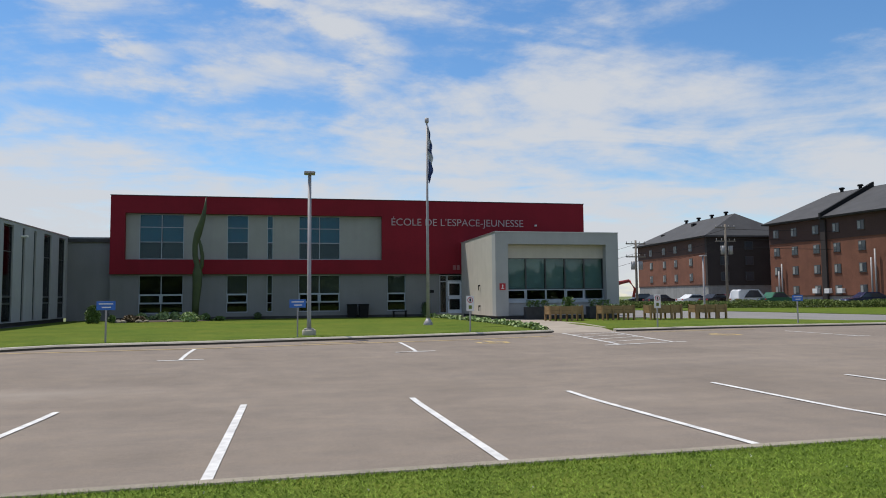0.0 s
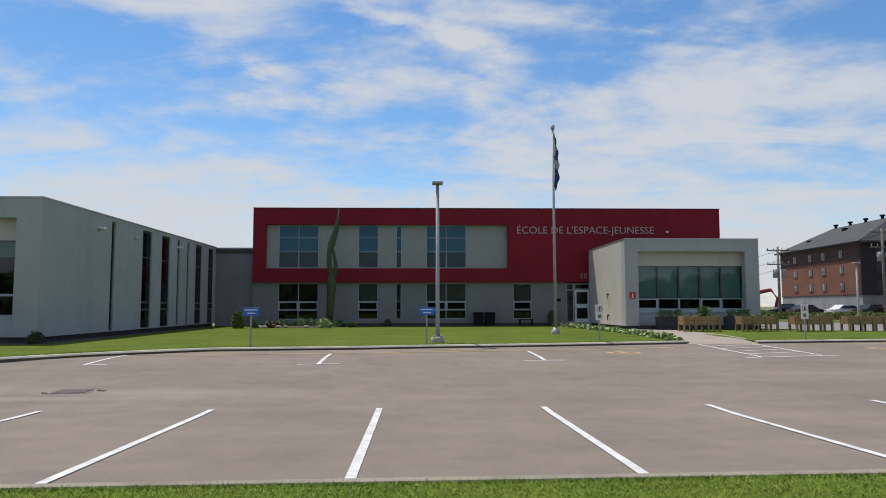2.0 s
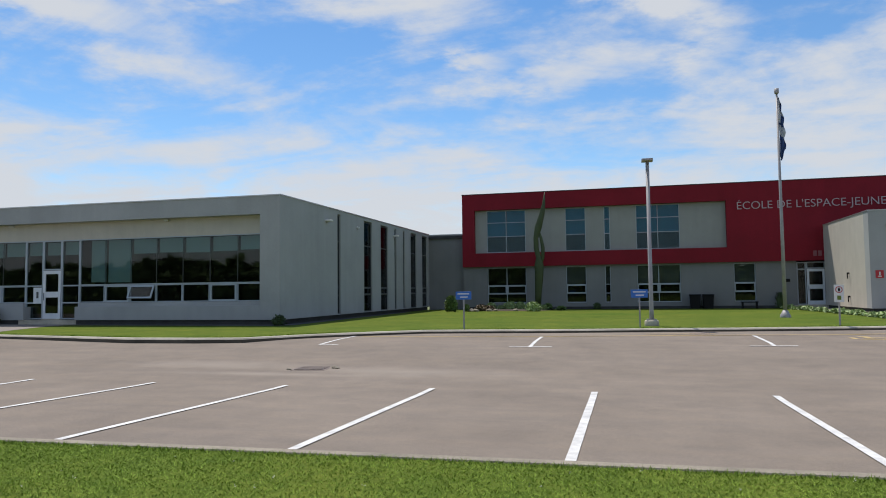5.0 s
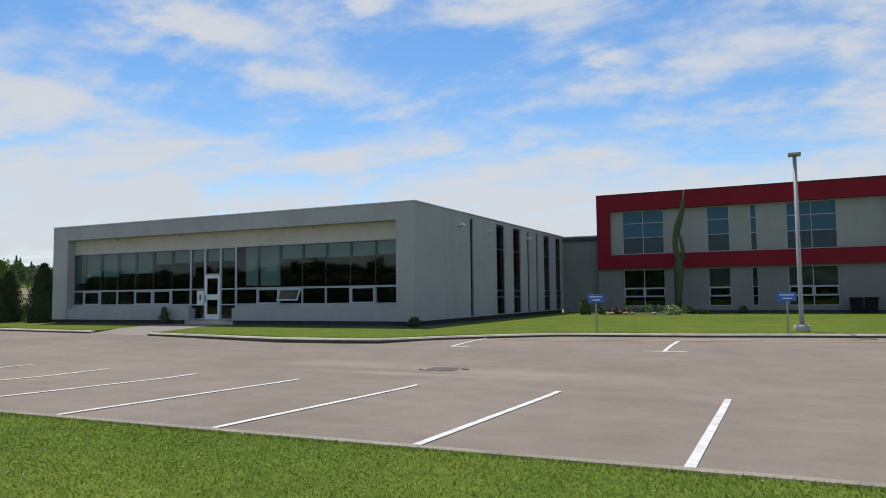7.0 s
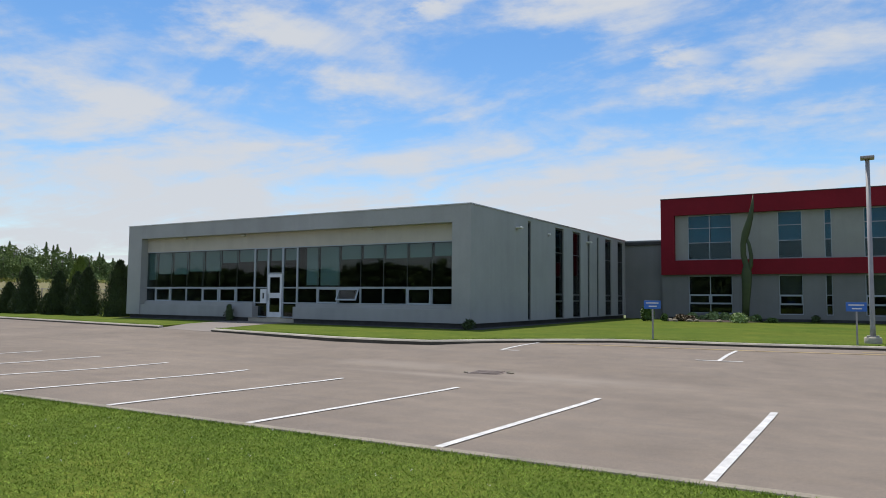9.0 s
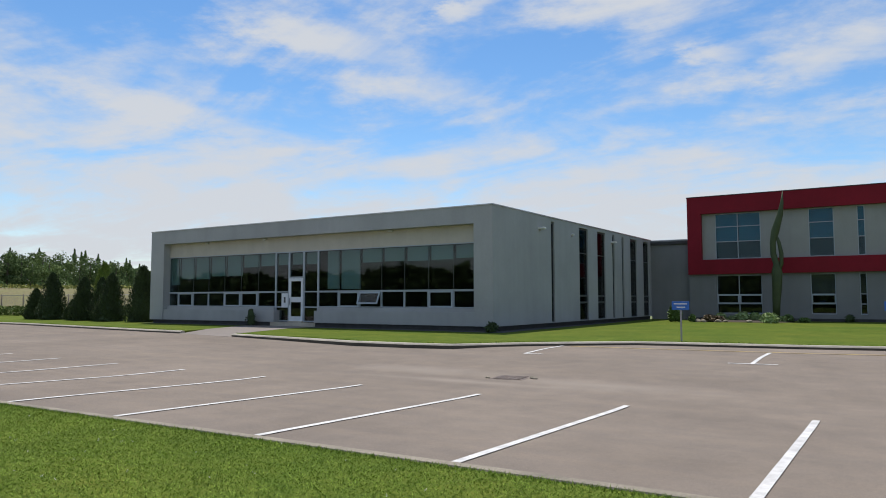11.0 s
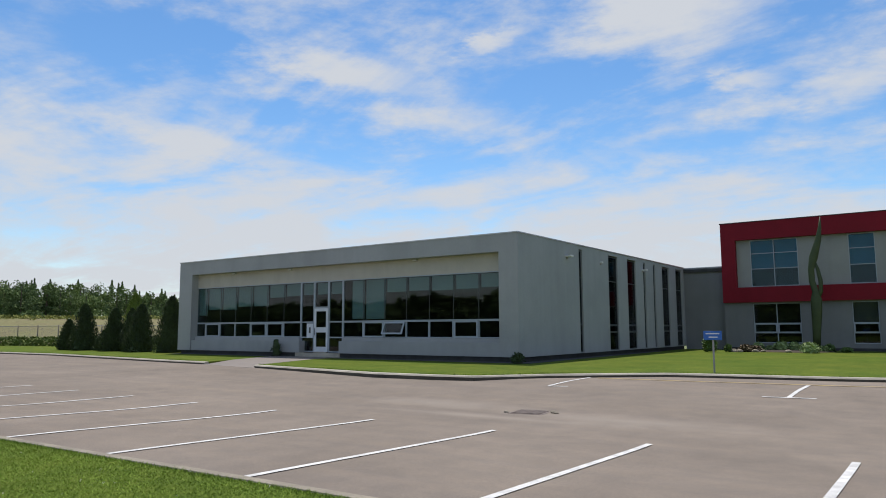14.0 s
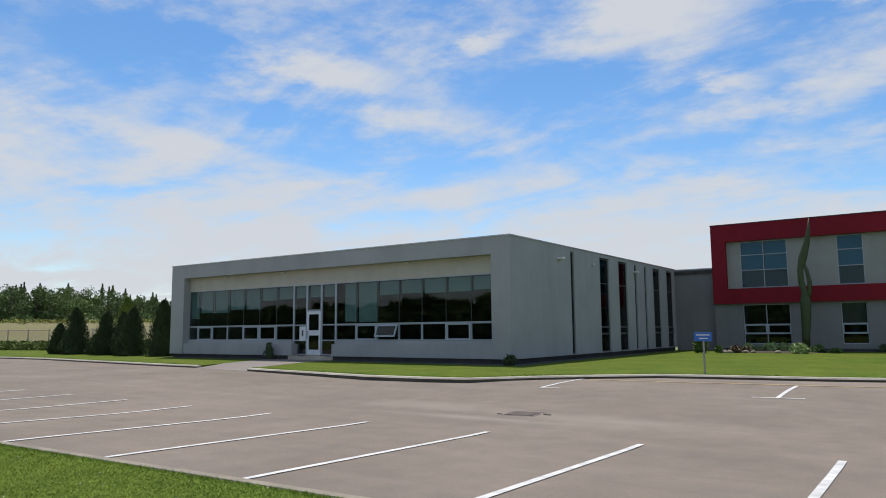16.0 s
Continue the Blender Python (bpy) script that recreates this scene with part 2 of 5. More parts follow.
def glass_mat(name, tint, gloss_tint=(1, 1, 1), grazing=0.93, facing=0.03):
    m = bpy.data.materials.new(name)
    m.use_nodes = True
    nt = m.node_tree
    nt.nodes.clear()
    tr = nt.nodes.new("ShaderNodeBsdfTransparent"); tr.inputs[0].default_value = (*tint, 1)
    gl = nt.nodes.new("ShaderNodeBsdfGlossy"); gl.inputs["Roughness"].default_value = 0.01; gl.inputs[0].default_value = (*gloss_tint, 1)
    lw = nt.nodes.new("ShaderNodeLayerWeight"); lw.inputs[0].default_value = 0.5
    pw = node(nt, "ShaderNodeMath", op="POWER"); pw.inputs[1].default_value = 5.0
    nt.links.new(lw.outputs["Facing"], pw.inputs[0])
    fr = node(nt, "ShaderNodeMath", op="MULTIPLY_ADD"); fr.inputs[1].default_value = grazing; fr.inputs[2].default_value = facing
    nt.links.new(pw.outputs[0], fr.inputs[0])
    nz = node(nt, "ShaderNodeTexNoise", ins={"Scale": 0.9, "Detail": 1.0})
    bp = nt.nodes.new("ShaderNodeBump"); bp.inputs["Strength"].default_value = 0.012; bp.inputs["Distance"].default_value = 0.02
    nt.links.new(nz.outputs["Fac"], bp.inputs["Height"]); nt.links.new(bp.outputs[0], gl.inputs["Normal"])
    mx = nt.nodes.new("ShaderNodeMixShader")
    nt.links.new(fr.outputs[0], mx.inputs[0]); nt.links.new(tr.outputs[0], mx.inputs[1]); nt.links.new(gl.outputs[0], mx.inputs[2])
    o = nt.nodes.new("ShaderNodeOutputMaterial")
    nt.links.new(mx.outputs[0], o.inputs[0])
    return m


MAINW = mat("dark_grey_concrete", (0.208, 0.213, 0.211), 0.85, 0.06, 0.5, 25, 0.12, streaks=0.05)
PANEL = mat("grey_panel", (0.30, 0.305, 0.29), 0.85, 0.05, 0.8, 25, 0.1, streaks=0.05)
STUCCO = mat("grey_concrete", (0.37, 0.38, 0.38), 0.85, 0.06, 0.5, 25, 0.12, streaks=0.05)
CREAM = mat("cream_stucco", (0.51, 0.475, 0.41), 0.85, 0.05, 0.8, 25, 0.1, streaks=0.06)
LIGHT = mat("light_grey_stucco", (0.55, 0.56, 0.54), 0.85, 0.05, 0.8, 25, 0.1, streaks=0.06)
RED = mat("red_cladding", (0.215, 0.008, 0.019), 0.6, 0.08, 0.5, 12, 0.03, spec=0.2, streaks=0.05)
# on foundations this near-black also carries the shade under the walls
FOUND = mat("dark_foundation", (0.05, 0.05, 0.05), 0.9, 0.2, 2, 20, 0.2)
COPING = mat("metal_coping", (0.5, 0.5, 0.5), 0.4, 0.05, 2, 20, 0.0, metal=0.8)
FRAME = mat("pale_aluminium", (0.37, 0.42, 0.47), 0.45, 0.05, 3, 30, 0.02)
DARKF = mat("dark_mullion", (0.06, 0.07, 0.075), 0.4, 0.1, 3, 30, 0.02)
DOORM = mat("white_door_paint", (0.68, 0.72, 0.76), 0.45, 0.05, 3, 30, 0.02)
BLIND = mat("teal_blind", (0.47, 0.64, 0.64), 0.8, 0.06, 2, 50, 0.05)
BLINDD = mat("grey_green_blind", (0.27, 0.24, 0.22), 0.8, 0.06, 2, 50, 0.05)
# blind colour with the blue sky mirrored in the upper panes mixed in
BLINDP = mat("sky_teal_blind", (0.14, 0.40, 0.43), 0.8, 0.06, 2, 50, 0.05)
# near-black stands in for the gloom of unlit rooms behind glass
ROOM = mat("room_gloom", (0.055, 0.053, 0.05), 0.9, 0.2, 1, 10, 0.0)
GLASS = glass_mat("tinted_glass", (0.60, 0.665, 0.66))
SLOT = glass_mat("slot_glass", (0.40, 0.44, 0.45), grazing=0.55)
GLASSB = glass_mat("blue_glass", (0.33, 0.58, 0.68), gloss_tint=(0.75, 0.95, 1.0), facing=0.03)
ASPHALT = asphalt_mat()
SIDEP = mat("side_walk_asphalt", (0.225, 0.195, 0.172), 0.9, 0.10, 0.4, 40, 0.2)
ROADM = mat("pale_asphalt", (0.205, 0.195, 0.185), 0.9, 0.10, 0.4, 40, 0.2)
LAWN = lawn_mat()
PAINT = mat("white_road_paint", (0.64, 0.63, 0.61), 0.8, 0.17, 5, 60, 0.2)
YPAINT = mat("worn_yellow_paint", (0.52, 0.37, 0.13), 0.8, 0.2, 2, 50, 0.15, col2=(0.38, 0.29, 0.15))
EDGE = mat("edging_concrete", (0.27, 0.235, 0.18), 0.9, 0.2, 1.5, 30, 0.25)
CONC = mat("kerb_concrete", (0.46, 0.42, 0.34), 0.9, 0.18, 1.5, 30, 0.25)
# dark tone painted as shade on the kerb side turned from the sun
KERBF = mat("shaded_kerb_face", (0.085, 0.075, 0.058), 0.95, 0.25, 1.2, 25, 0.3)
PATHM = mat("walkway_concrete", (0.33, 0.28, 0.225), 0.9, 0.12, 0.7, 30, 0.2)
BLADE = mat("grass_blades", (0.235, 0.335, 0.05), 0.8, 0.2, 1.0, 30, 0.0, spec=0.1, col2=(0.165, 0.24, 0.036), island=True)
CLOVER = mat("clover_white", (0.7, 0.7, 0.6), 0.8, 0.05)
FIELDL = mat("bank_grass_green", (0.30, 0.30, 0.09), 0.9, 0.2, 0.5, 6, 0.0, spec=0.1)
FIELD = mat("meadow", (0.14, 0.17, 0.05), 0.95, 0.2, 0.15, 6, 0.3)
SAND = mat("sandy_bank", (0.17, 0.135, 0.068), 0.95, 0.25, 0.25, 3, 0.5, col2=(0.17, 0.165, 0.055))
LEAF = mat("bush_leaves", (0.10, 0.17, 0.035), 0.7, 0.2, 2, 20, 0.0, island=True)
HEDGE = mat("tall_weeds", (0.14, 0.18, 0.055), 0.9, 0.2, 0.8, 10, 0.0, spec=0.1)
DRYLEAF = mat("dry_reddish_leaves", (0.13, 0.095, 0.05), 0.8, 0.2, 2, 20, 0.0, island=True)
LEAFL = mat("pale_leaves", (0.28, 0.37, 0.14), 0.7, 0.2, 2, 20, 0.0, island=True)
CEDAR = mat("cedar_foliage", (0.038, 0.064, 0.018), 0.8, 0.2, 1.5, 15, 0.0, island=True)
CEDARL = mat("light_cedar_foliage", (0.15, 0.21, 0.03), 0.8, 0.2, 1.5, 15, 0.0, island=True)
WOODS = mat("woodland_foliage", (0.21, 0.27, 0.095), 0.9, 0.3, 0.09, 2, 0.0, spec=0.1, col2=(0.085, 0.125, 0.055), island=True)
BARK = mat("bark", (0.13, 0.10, 0.07), 0.9, 0.2, 4, 30, 0.3)
WOOD = mat("planter_timber", (0.30, 0.19, 0.085), 0.7, 0.2, 3, 40, 0.15)
SOIL = mat("soil", (0.06, 0.045, 0.03), 0.95, 0.2, 5, 40, 0.4)
GALV = mat("galvanised_steel", (0.34, 0.325, 0.325), 0.55, 0.08, 4, 30, 0.03, metal=0.1)
WHITEM = mat("white_paint", (0.72, 0.72, 0.70), 0.5, 0.05, 4, 30, 0.02)
BLUE = mat("blue_sign", (0.03, 0.14, 0.48), 0.45, 0.06, 4, 30, 0.0)
NAVY = mat("blue_flag_cloth", (0.035, 0.07, 0.20), 0.85, 0.1, 4, 60, 0.1)
CLOTHW = mat("white_flag_cloth", (0.42, 0.45, 0.50), 0.85, 0.1, 4, 60, 0.1)
SIGNRED = mat("red_sign", (0.42, 0.02, 0.03), 0.45, 0.06, 4, 30, 0.0)
BLACK = mat("black_plastic", (0.012, 0.012, 0.013), 0.8, 0.1, 4, 30, 0.05, spec=0.2)
SCULPT = mat("green_painted_metal", (0.045, 0.068, 0.016), 0.55, 0.15, 2, 20, 0.1, streaks=0.1)
DIMRED = mat("dull_red_plate", (0.26, 0.09, 0.10), 0.5, 0.05)
LETTER = mat("silver_letters", (0.43, 0.34, 0.36), 0.4, 0.05, 4, 30, 0.0)
IRON = mat("cast_iron", (0.17, 0.13, 0.11), 0.7, 0.2, 6, 40, 0.2)
BRICK = mat("red_brick", (0.195, 0.078, 0.046), 0.9, 0.14, 0.5, 8, 0.2, streaks=0.1)
BRICKD = mat("dark_brick", (0.066, 0.034, 0.026), 0.9, 0.12, 0.5, 8, 0.2)
BRICKX = mat("shade_dark_brick", (0.038, 0.03, 0.028), 0.9, 0.12, 0.5, 8, 0.2)
SHINGLE = mat("grey_shingles", (0.06, 0.06, 0.063), 0.9, 0.12, 0.6, 8, 0.2)
WOODP = mat("weathered_pole", (0.20, 0.17, 0.14), 0.9, 0.15, 2, 20, 0.2)
CARK = mat("black_car_paint", (0.012, 0.012, 0.016), 0.25, 0.05, 3, 20, 0.0)
CARW = mat("white_car_paint", (0.66, 0.67, 0.68), 0.3, 0.05, 3, 20, 0.0)
CARB = mat("dark_blue_car_paint", (0.02, 0.025, 0.07), 0.25, 0.05, 3, 20, 0.0)
CARR = mat("maroon_car_paint", (0.10, 0.012, 0.02), 0.3, 0.05, 3, 20, 0.0)
CARG = mat("green_car_paint", (0.02, 0.12, 0.06), 0.3, 0.05, 3, 20, 0.0)
EXCAV = mat("excavator_red", (0.30, 0.035, 0.03), 0.5, 0.1, 3, 20, 0.0)


# ---- building helpers ----
def part(name, bm, material, parent=None, label=""):
    me = bpy.data.meshes.new(name)
    bm.to_mesh(me)
    bm.free()
    for m in material if isinstance(material, (list, tuple)) else [material]:
        me.materials.append(m)
    ob = new(name, me)
    ob.parent = parent
    if label:
        ob["label"] = label
    return ob


def thing(name, label, category, group="", kind="", at=(0, 0, 0), rz=0):
    ob = new(name)
    ob.empty_display_size = 0.2
    ob.matrix_basis = pose(*at, 0, 0, rz)
    return tagged(ob, label, category, group, kind)


def cuboid(bm, x0, x1, y0, y1, z0, z1, mi=0):
    v = [bm.verts.new(p) for p in ((x0, y0, z0), (x1, y0, z0), (x1, y1, z0), (x0, y1, z0), (x0, y0, z1), (x1, y0, z1), (x1, y1, z1), (x0, y1, z1))]
    for q in ((0, 3, 2, 1), (4, 5, 6, 7), (0, 1, 5, 4), (1, 2, 6, 5), (2, 3, 7, 6), (3, 0, 4, 7)):
        bm.faces.new([v[i] for i in q]).material_index = mi
    return bm


def block(*a, bevel=0.0):
    bm = bmesh.new()
    cuboid(bm, *a)
    if bevel:
        bmesh.ops.bevel(bm, geom=bm.edges[:], offset=bevel, segments=2, profile=0.5, affect="EDGES")
    return bm


def tube(bm, pts, radii, sides=10, mi=0, cap=True):
    """A round tube through points, with a radius at each."""
    rings = []
    for i, (p, r) in enumerate(zip(pts, radii)):
        p = Vector(p)
        d = (Vector(pts[min(i + 1, len(pts) - 1)]) - Vector(pts[max(i - 1, 0)])).normalized()
        a = d.orthogonal().normalized() if abs(d.z) < 0.95 else Vector((1, 0, 0))
        a = (a - d * a.dot(d)).normalized()
        b = d.cross(a)
        rings.append([bm.verts.new(p + r * (math.cos(t) * a + math.sin(t) * b)) for t in (2 * math.pi * k / sides for k in range(sides))])
    for r0, r1 in zip(rings, rings[1:]):
        for k in range(sides):
            f = bm.faces.new((r0[k], r0[(k + 1) % sides], r1[(k + 1) % sides], r1[k]))
            f.material_index, f.smooth = mi, True
    if cap:
        bm.faces.new(rings[0][::-1]).material_index = mi
        bm.faces.new(rings[-1]).material_index = mi
    return bm


def pipe(p, q, r, r2=None, sides=10):
    return tube(bmesh.new(), [p, q], [r, r2 or r], sides)


def outline(pts, z0, z1, bm=None):
    """A slab over a polygon in plan."""
    bm = bm or bmesh.new()
    lo = [bm.verts.new((x, y, z0)) for x, y in pts]
    hi = [bm.verts.new((x, y, z1)) for x, y in pts]
    n = len(pts)
    bm.faces.new(hi)
    bm.faces.new(lo[::-1])
    for i in range(n):
        bm.faces.new((lo[i], lo[(i + 1) % n], hi[(i + 1) % n], hi[i]))
    return bm


def ramp_slab(pts, z0):
    """A slab over a polygon in plan whose top follows the heights given."""
    bm = bmesh.new()
    lo = [bm.verts.new((x, y, z0)) for x, y, z in pts]
    hi = [bm.verts.new(p) for p in pts]
    n = len(pts)
    bm.faces.new(hi)
    for i in range(n):
        bm.faces.new((lo[i], lo[(i + 1) % n], hi[(i + 1) % n], hi[i]))
    bmesh.ops.triangulate(bm, faces=bm.faces[:])
    bmesh.ops.recalc_face_normals(bm, faces=bm.faces[:])
    return bm


def lot_z(x, y):
    ys, zs = (6.2, 11.0, 14.0, 20.0), (0.11, 0.0, 0.0, 0.18)
    z = float(np.interp(y, ys, zs))
    return max(z, 0.11 * min(1, max(0, (-x - 9) / 16)), 0.11 * min(1, max(0, (x - 4) / 6.5)))


def near_edge(x):
    return 6.28 + 0.03 * x


# ---- ground ----
bm = bmesh.new()
R = [-1500, -400, -120, 0, 120, 400, 1500]
grid = [[bm.verts.new((x, y, -0.06)) for x in R] for y in R]
for j in range(6):
    for i in range(6):
        bm.faces.new((grid[j][i], grid[j][i + 1], grid[j + 1][i + 1], grid[j + 1][i]))
tagged(part("ground", bm, FIELD), "flat green meadow ground reaching the horizon", "ground", kind="structure")


def height_sheet(name, xs, ys, zf, material, edge=None):
    bm = bmesh.new()
    g = [[bm.verts.new((x, edge(x, y) if edge else y, zf(x, edge(x, y) if edge else y))) for x in xs] for y in ys]
    for j in range(len(ys) - 1):
        for i in range(len(xs) - 1):
            f = bm.faces.new((g[j][i], g[j][i + 1], g[j + 1][i + 1], g[j + 1][i]))
            f.smooth = True
    return part(name, bm, material)


XS = [float(x) for x in np.arange(-75, 60.1, 1.0)]
ob = height_sheet("parking_lot", XS, [6.28, 7, 8, 9, 10, 11, 12, 13, 14, 15, 16, 17, 18, 19, 20, 22, 25, 29, 32], lot_z, ASPHALT,
                  lambda x, y: near_edge(x) if y < 6.3 else y)
tagged(ob, "worn pinkish-grey asphalt parking lot with white stall lines", "road", kind="structure")
ob = height_sheet("near_lawn", XS, [-40, -10, 0, 3, 5, 6.28], lambda x, y: 0.12, LAWN, lambda x, y: near_edge(x) - 0.12 if y > 6.2 else y)
tagged(ob, "mown green lawn verge beside the parking lot", "lawn", kind="structure")
bm = bmesh.new()
ring = []
for x in XS:
    y = near_edge(x)
    ring.append([bm.verts.new((x, y - 0.15, 0.10)), bm.verts.new((x, y - 0.13, 0.135)), bm.verts.new((x, y, 0.135)), bm.verts.new((x, y + 0.02, 0.09))])
for a, b in zip(ring, ring[1:]):
    for k in range(3):
        bm.faces.new((a[k], b[k], b[k + 1], a[k + 1]))
tagged(part("edging", bm, EDGE), "pale concrete edging strip between lawn and asphalt", "kerb", kind="structure")

KERBS = [[(-75, 22.4), (-58, 22.5), (-44, 22.7), (-35, 21.6), (-29, 20.9), (-26.5, 20.75)],
         [(-22.4, 20.1), (-18, 19.3), (-15, 18.75), (-12.7, 18.85), (-11.4, 19.05), (-9.9, 20.9), (-8.6, 22.1), (-7, 23.35), (-5.7, 23.6), (-2.4, 24.0), (0.4, 24.7), (3.4, 25.2), (6.5, 25.95), (10.1, 26.95)],
         [(12.8, 27.0), (18.8, 27.85), (24.5, 27.9), (60, 29.4)]]
LAWNS = [KERBS[0] + [(-27.2, 22.6), (-29.3, 26.8), (-38, 26.8), (-38, 60), (-75, 60)],
         KERBS[1] + [(12.3, 49.2), (-11.6, 49.2), (-11.6, 49.75), (-14.2, 49.75), (-14.2, 26.85), (-25.1, 26.85), (-22.9, 21.2)],
         KERBS[2] + [(60, 30.6), (30, 29.6), (27.6, 31.2), (25, 36), (22.6, 37.7), (21.2, 38.4), (21.2, 40.3), (13.9, 40.3)]]
for line, poly in zip(KERBS, LAWNS):
    tagged(part("lawn", outline(poly, 0.0, 0.29), LAWN), "sunlit mown green lawn in front of the school", "lawn", kind="structure")
    bm = bmesh.new()
    rows = []
    for i, (x, y) in enumerate(line):
        p0, p1 = Vector(line[max(i - 1, 0)]), Vector(line[min(i + 1, len(line) - 1)])
        d = (p1 - p0).normalized()
        n = Vector((d.y, -d.x))
        c = Vector((x, y))
        rows.append([bm.verts.new((*(c + n * o), z)) for o, z in ((0.18, 0.0), (0.17, 0.245), (0.13, 0.29), (-0.02, 0.298), (-0.05, 0.2))])
    for a, b in zip(rows, rows[1:]):
        # index 1 gives the outer face its painted shade
        for k in range(4):
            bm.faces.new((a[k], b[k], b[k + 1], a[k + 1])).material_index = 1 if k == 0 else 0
    for r in (rows[0][::-1], rows[-1]):
        bm.faces.new(r)
    tagged(part("kerb", bm, [CONC, KERBF]), "weathered concrete kerb edging the lawn, outer face darkened as shade", "kerb", kind="structure")

tagged(part("walkway", ramp_slab([(10.05, 26.4, 0.184), (12.85, 26.8, 0.184), (13.2, 28.6, 0.296), (14.0, 33, 0.298), (13.9, 40.35, 0.30), (11.7, 40.35, 0.30), (11.7, 49.2, 0.30), (9.9, 49.2, 0.30), (9.9, 44, 0.30), (11.2, 36, 0.298), (10.3, 28.2, 0.296)], 0.05), PATHM),
       "pale concrete walkway leading to the main entrance", "pavement", kind="structure")
tagged(part("walkway", ramp_slab([(-26.6, 20.5, 0.184), (-22.3, 19.8, 0.184), (-22.8, 21.2, 0.296), (-24.5, 25.4, 0.298), (-24.5, 27.2, 0.298), (-29.2, 27.0, 0.298), (-27.2, 22.6, 0.296)], 0.05), SIDEP),
       "pale asphalt walkway to the side door", "pavement", kind="structure")
# dark slabs paint the wing's shade onto the ground at its foot
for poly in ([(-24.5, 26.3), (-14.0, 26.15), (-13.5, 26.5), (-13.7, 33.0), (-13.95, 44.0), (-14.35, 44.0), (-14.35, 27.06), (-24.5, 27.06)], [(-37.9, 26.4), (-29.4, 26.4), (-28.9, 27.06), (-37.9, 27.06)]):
    tagged(part("shade_strip", outline(poly, 0.1, 0.296), FOUND), "dark strip at the wall foot, shade put into its colour", "gravel", kind="structure")
tagged(part("driveway", outline([(21.25, 38.5), (22.7, 37.8), (25.1, 36.1), (27.7, 31.3), (30.1, 29.7), (60, 30.7), (90, 33), (90, 42), (38.2, 39.6), (36.5, 53.6), (34.8, 57.8), (30, 66), (21.25, 70)], -0.05, 0.22), ROADM),
       "pale grey asphalt driveway beyond the planters", "road", kind="structure")
tagged(part("car_park", outline([(28, 80), (55, 66), (90, 52), (130, 130), (28, 130)], -0.05, 0.28), ROADM),
       "asphalt car park by the apartment buildings", "road", kind="structure")


# ---- stall lines ----
def stripe(name, a, b, w, material, label, zf=lot_z):
    bm = bmesh.new()
    a, b = Vector(a), Vector(b)
    d = (b - a).normalized()
    n = Vector((-d.y, d.x)) * w / 2
    k = max(2, int((b - a).length / 0.6))
    rows = []
    for i in range(k + 1):
        c = a.lerp(b, i / k)
        j = 1 + 0.06 * noise.noise((c.x * 2, c.y * 2, 0))
        rows.append([bm.verts.new((*(c + n * s * j), zf(*(c + n * s)) + 0.010)) for s in (-1, 1)])
    for r, s in zip(rows, rows[1:]):
        bm.faces.new((r[0], r[1], s[1], s[0]))
    return tagged(part(name, bm, material), label, "road marking", kind="structure")


for k in range(-17, 5):
    x = -0.73 + 2.62 * k + 0.07 * max(0, k - 1) * k / 2
    top = 11.42 + 0.018 * x if x > -14 else 11.17
    stripe("stall_line", (x + 0.03, near_edge(x) + 0.03), (x, top), 0.10, PAINT, "worn white painted parking stall line")
for x, y, x2, y2, left in ((-8.66, 18.53, -8.8, 21.6, 0.0), (-2.70, 18.45, -2.78, 21.75, 0.53), (3.28, 19.1, 3.37, 22.75, 0.58), (18.93, 20.95, 19.05, 24.8, 0.55)):
    stripe("stall_mark", (x - left, y - 0.04), (x + 0.55, y + 0.08), 0.09, PAINT, "white painted stall end mark")
    stripe("stall_mark", (x, y + 0.06), (x2, y2), 0.10, PAINT, "white painted stall line by the kerb")
stripe("stall_mark", (9.0, 19.6), (12.0, 20.2), 0.10, PAINT, "white painted crossing edge line")
for a, b in (((10.3, 26.3), (9.5, 19.7)), ((12.5, 26.6), (11.5, 20.1)), ((10.2, 25), (12.3, 26)), ((10.0, 23.6), (12.1, 24.6)), ((9.9, 22.2), (11.9, 23.2)), ((9.7, 20.9), (11.7, 21.8))):
    stripe("crossing_line", a, b, 0.10, PAINT, "white painted hatching of the pedestrian crossing")
YELLOW = [(-8.5, 21.5), (-6.0, 21.65), (-4.0, 21.85), (-2.3, 21.98), (0.35, 22.5), (3.1, 23.0), (5.85, 23.4), (9.3, 24.6)]
for a, b in list(zip(YELLOW, YELLOW[1:])) + [((13.5, 25.9), (19, 26.6)), ((0.3, 23.3), (2.4, 23.55))]:
    stripe("yellow_line", a, b, 0.15, YPAINT, "faded yellow line along the kerb")
for cx, cy in ((6.2, 22.0), (15.4, 23.5)):
    th = thing("parking_symbol", "faded yellow painted accessible parking symbol", "road marking", "parking symbols", "structure")
    z = lot_z(cx, cy) + 0.006
    bm = bmesh.new()
    bmesh.ops.create_circle(bm, cap_ends=True, segments=14, radius=0.16, matrix=Matrix.Translation((cx, cy + 0.5, z)))
    part("disc", bm, YPAINT, th)
    for x0, x1, y0, y1 in ((-0.1, 0.1, -0.2, 0.3), (0.1, 0.55, -0.05, 0.1), (-0.5, -0.35, -0.5, 0.1), (-0.35, 0.45, -0.65, -0.5), (0.35, 0.5, -0.45, -0.1)):
        part("bar", block(cx + x0, cx + x1, cy + y0, cy + y1, z - 0.002, z), YPAINT, th)


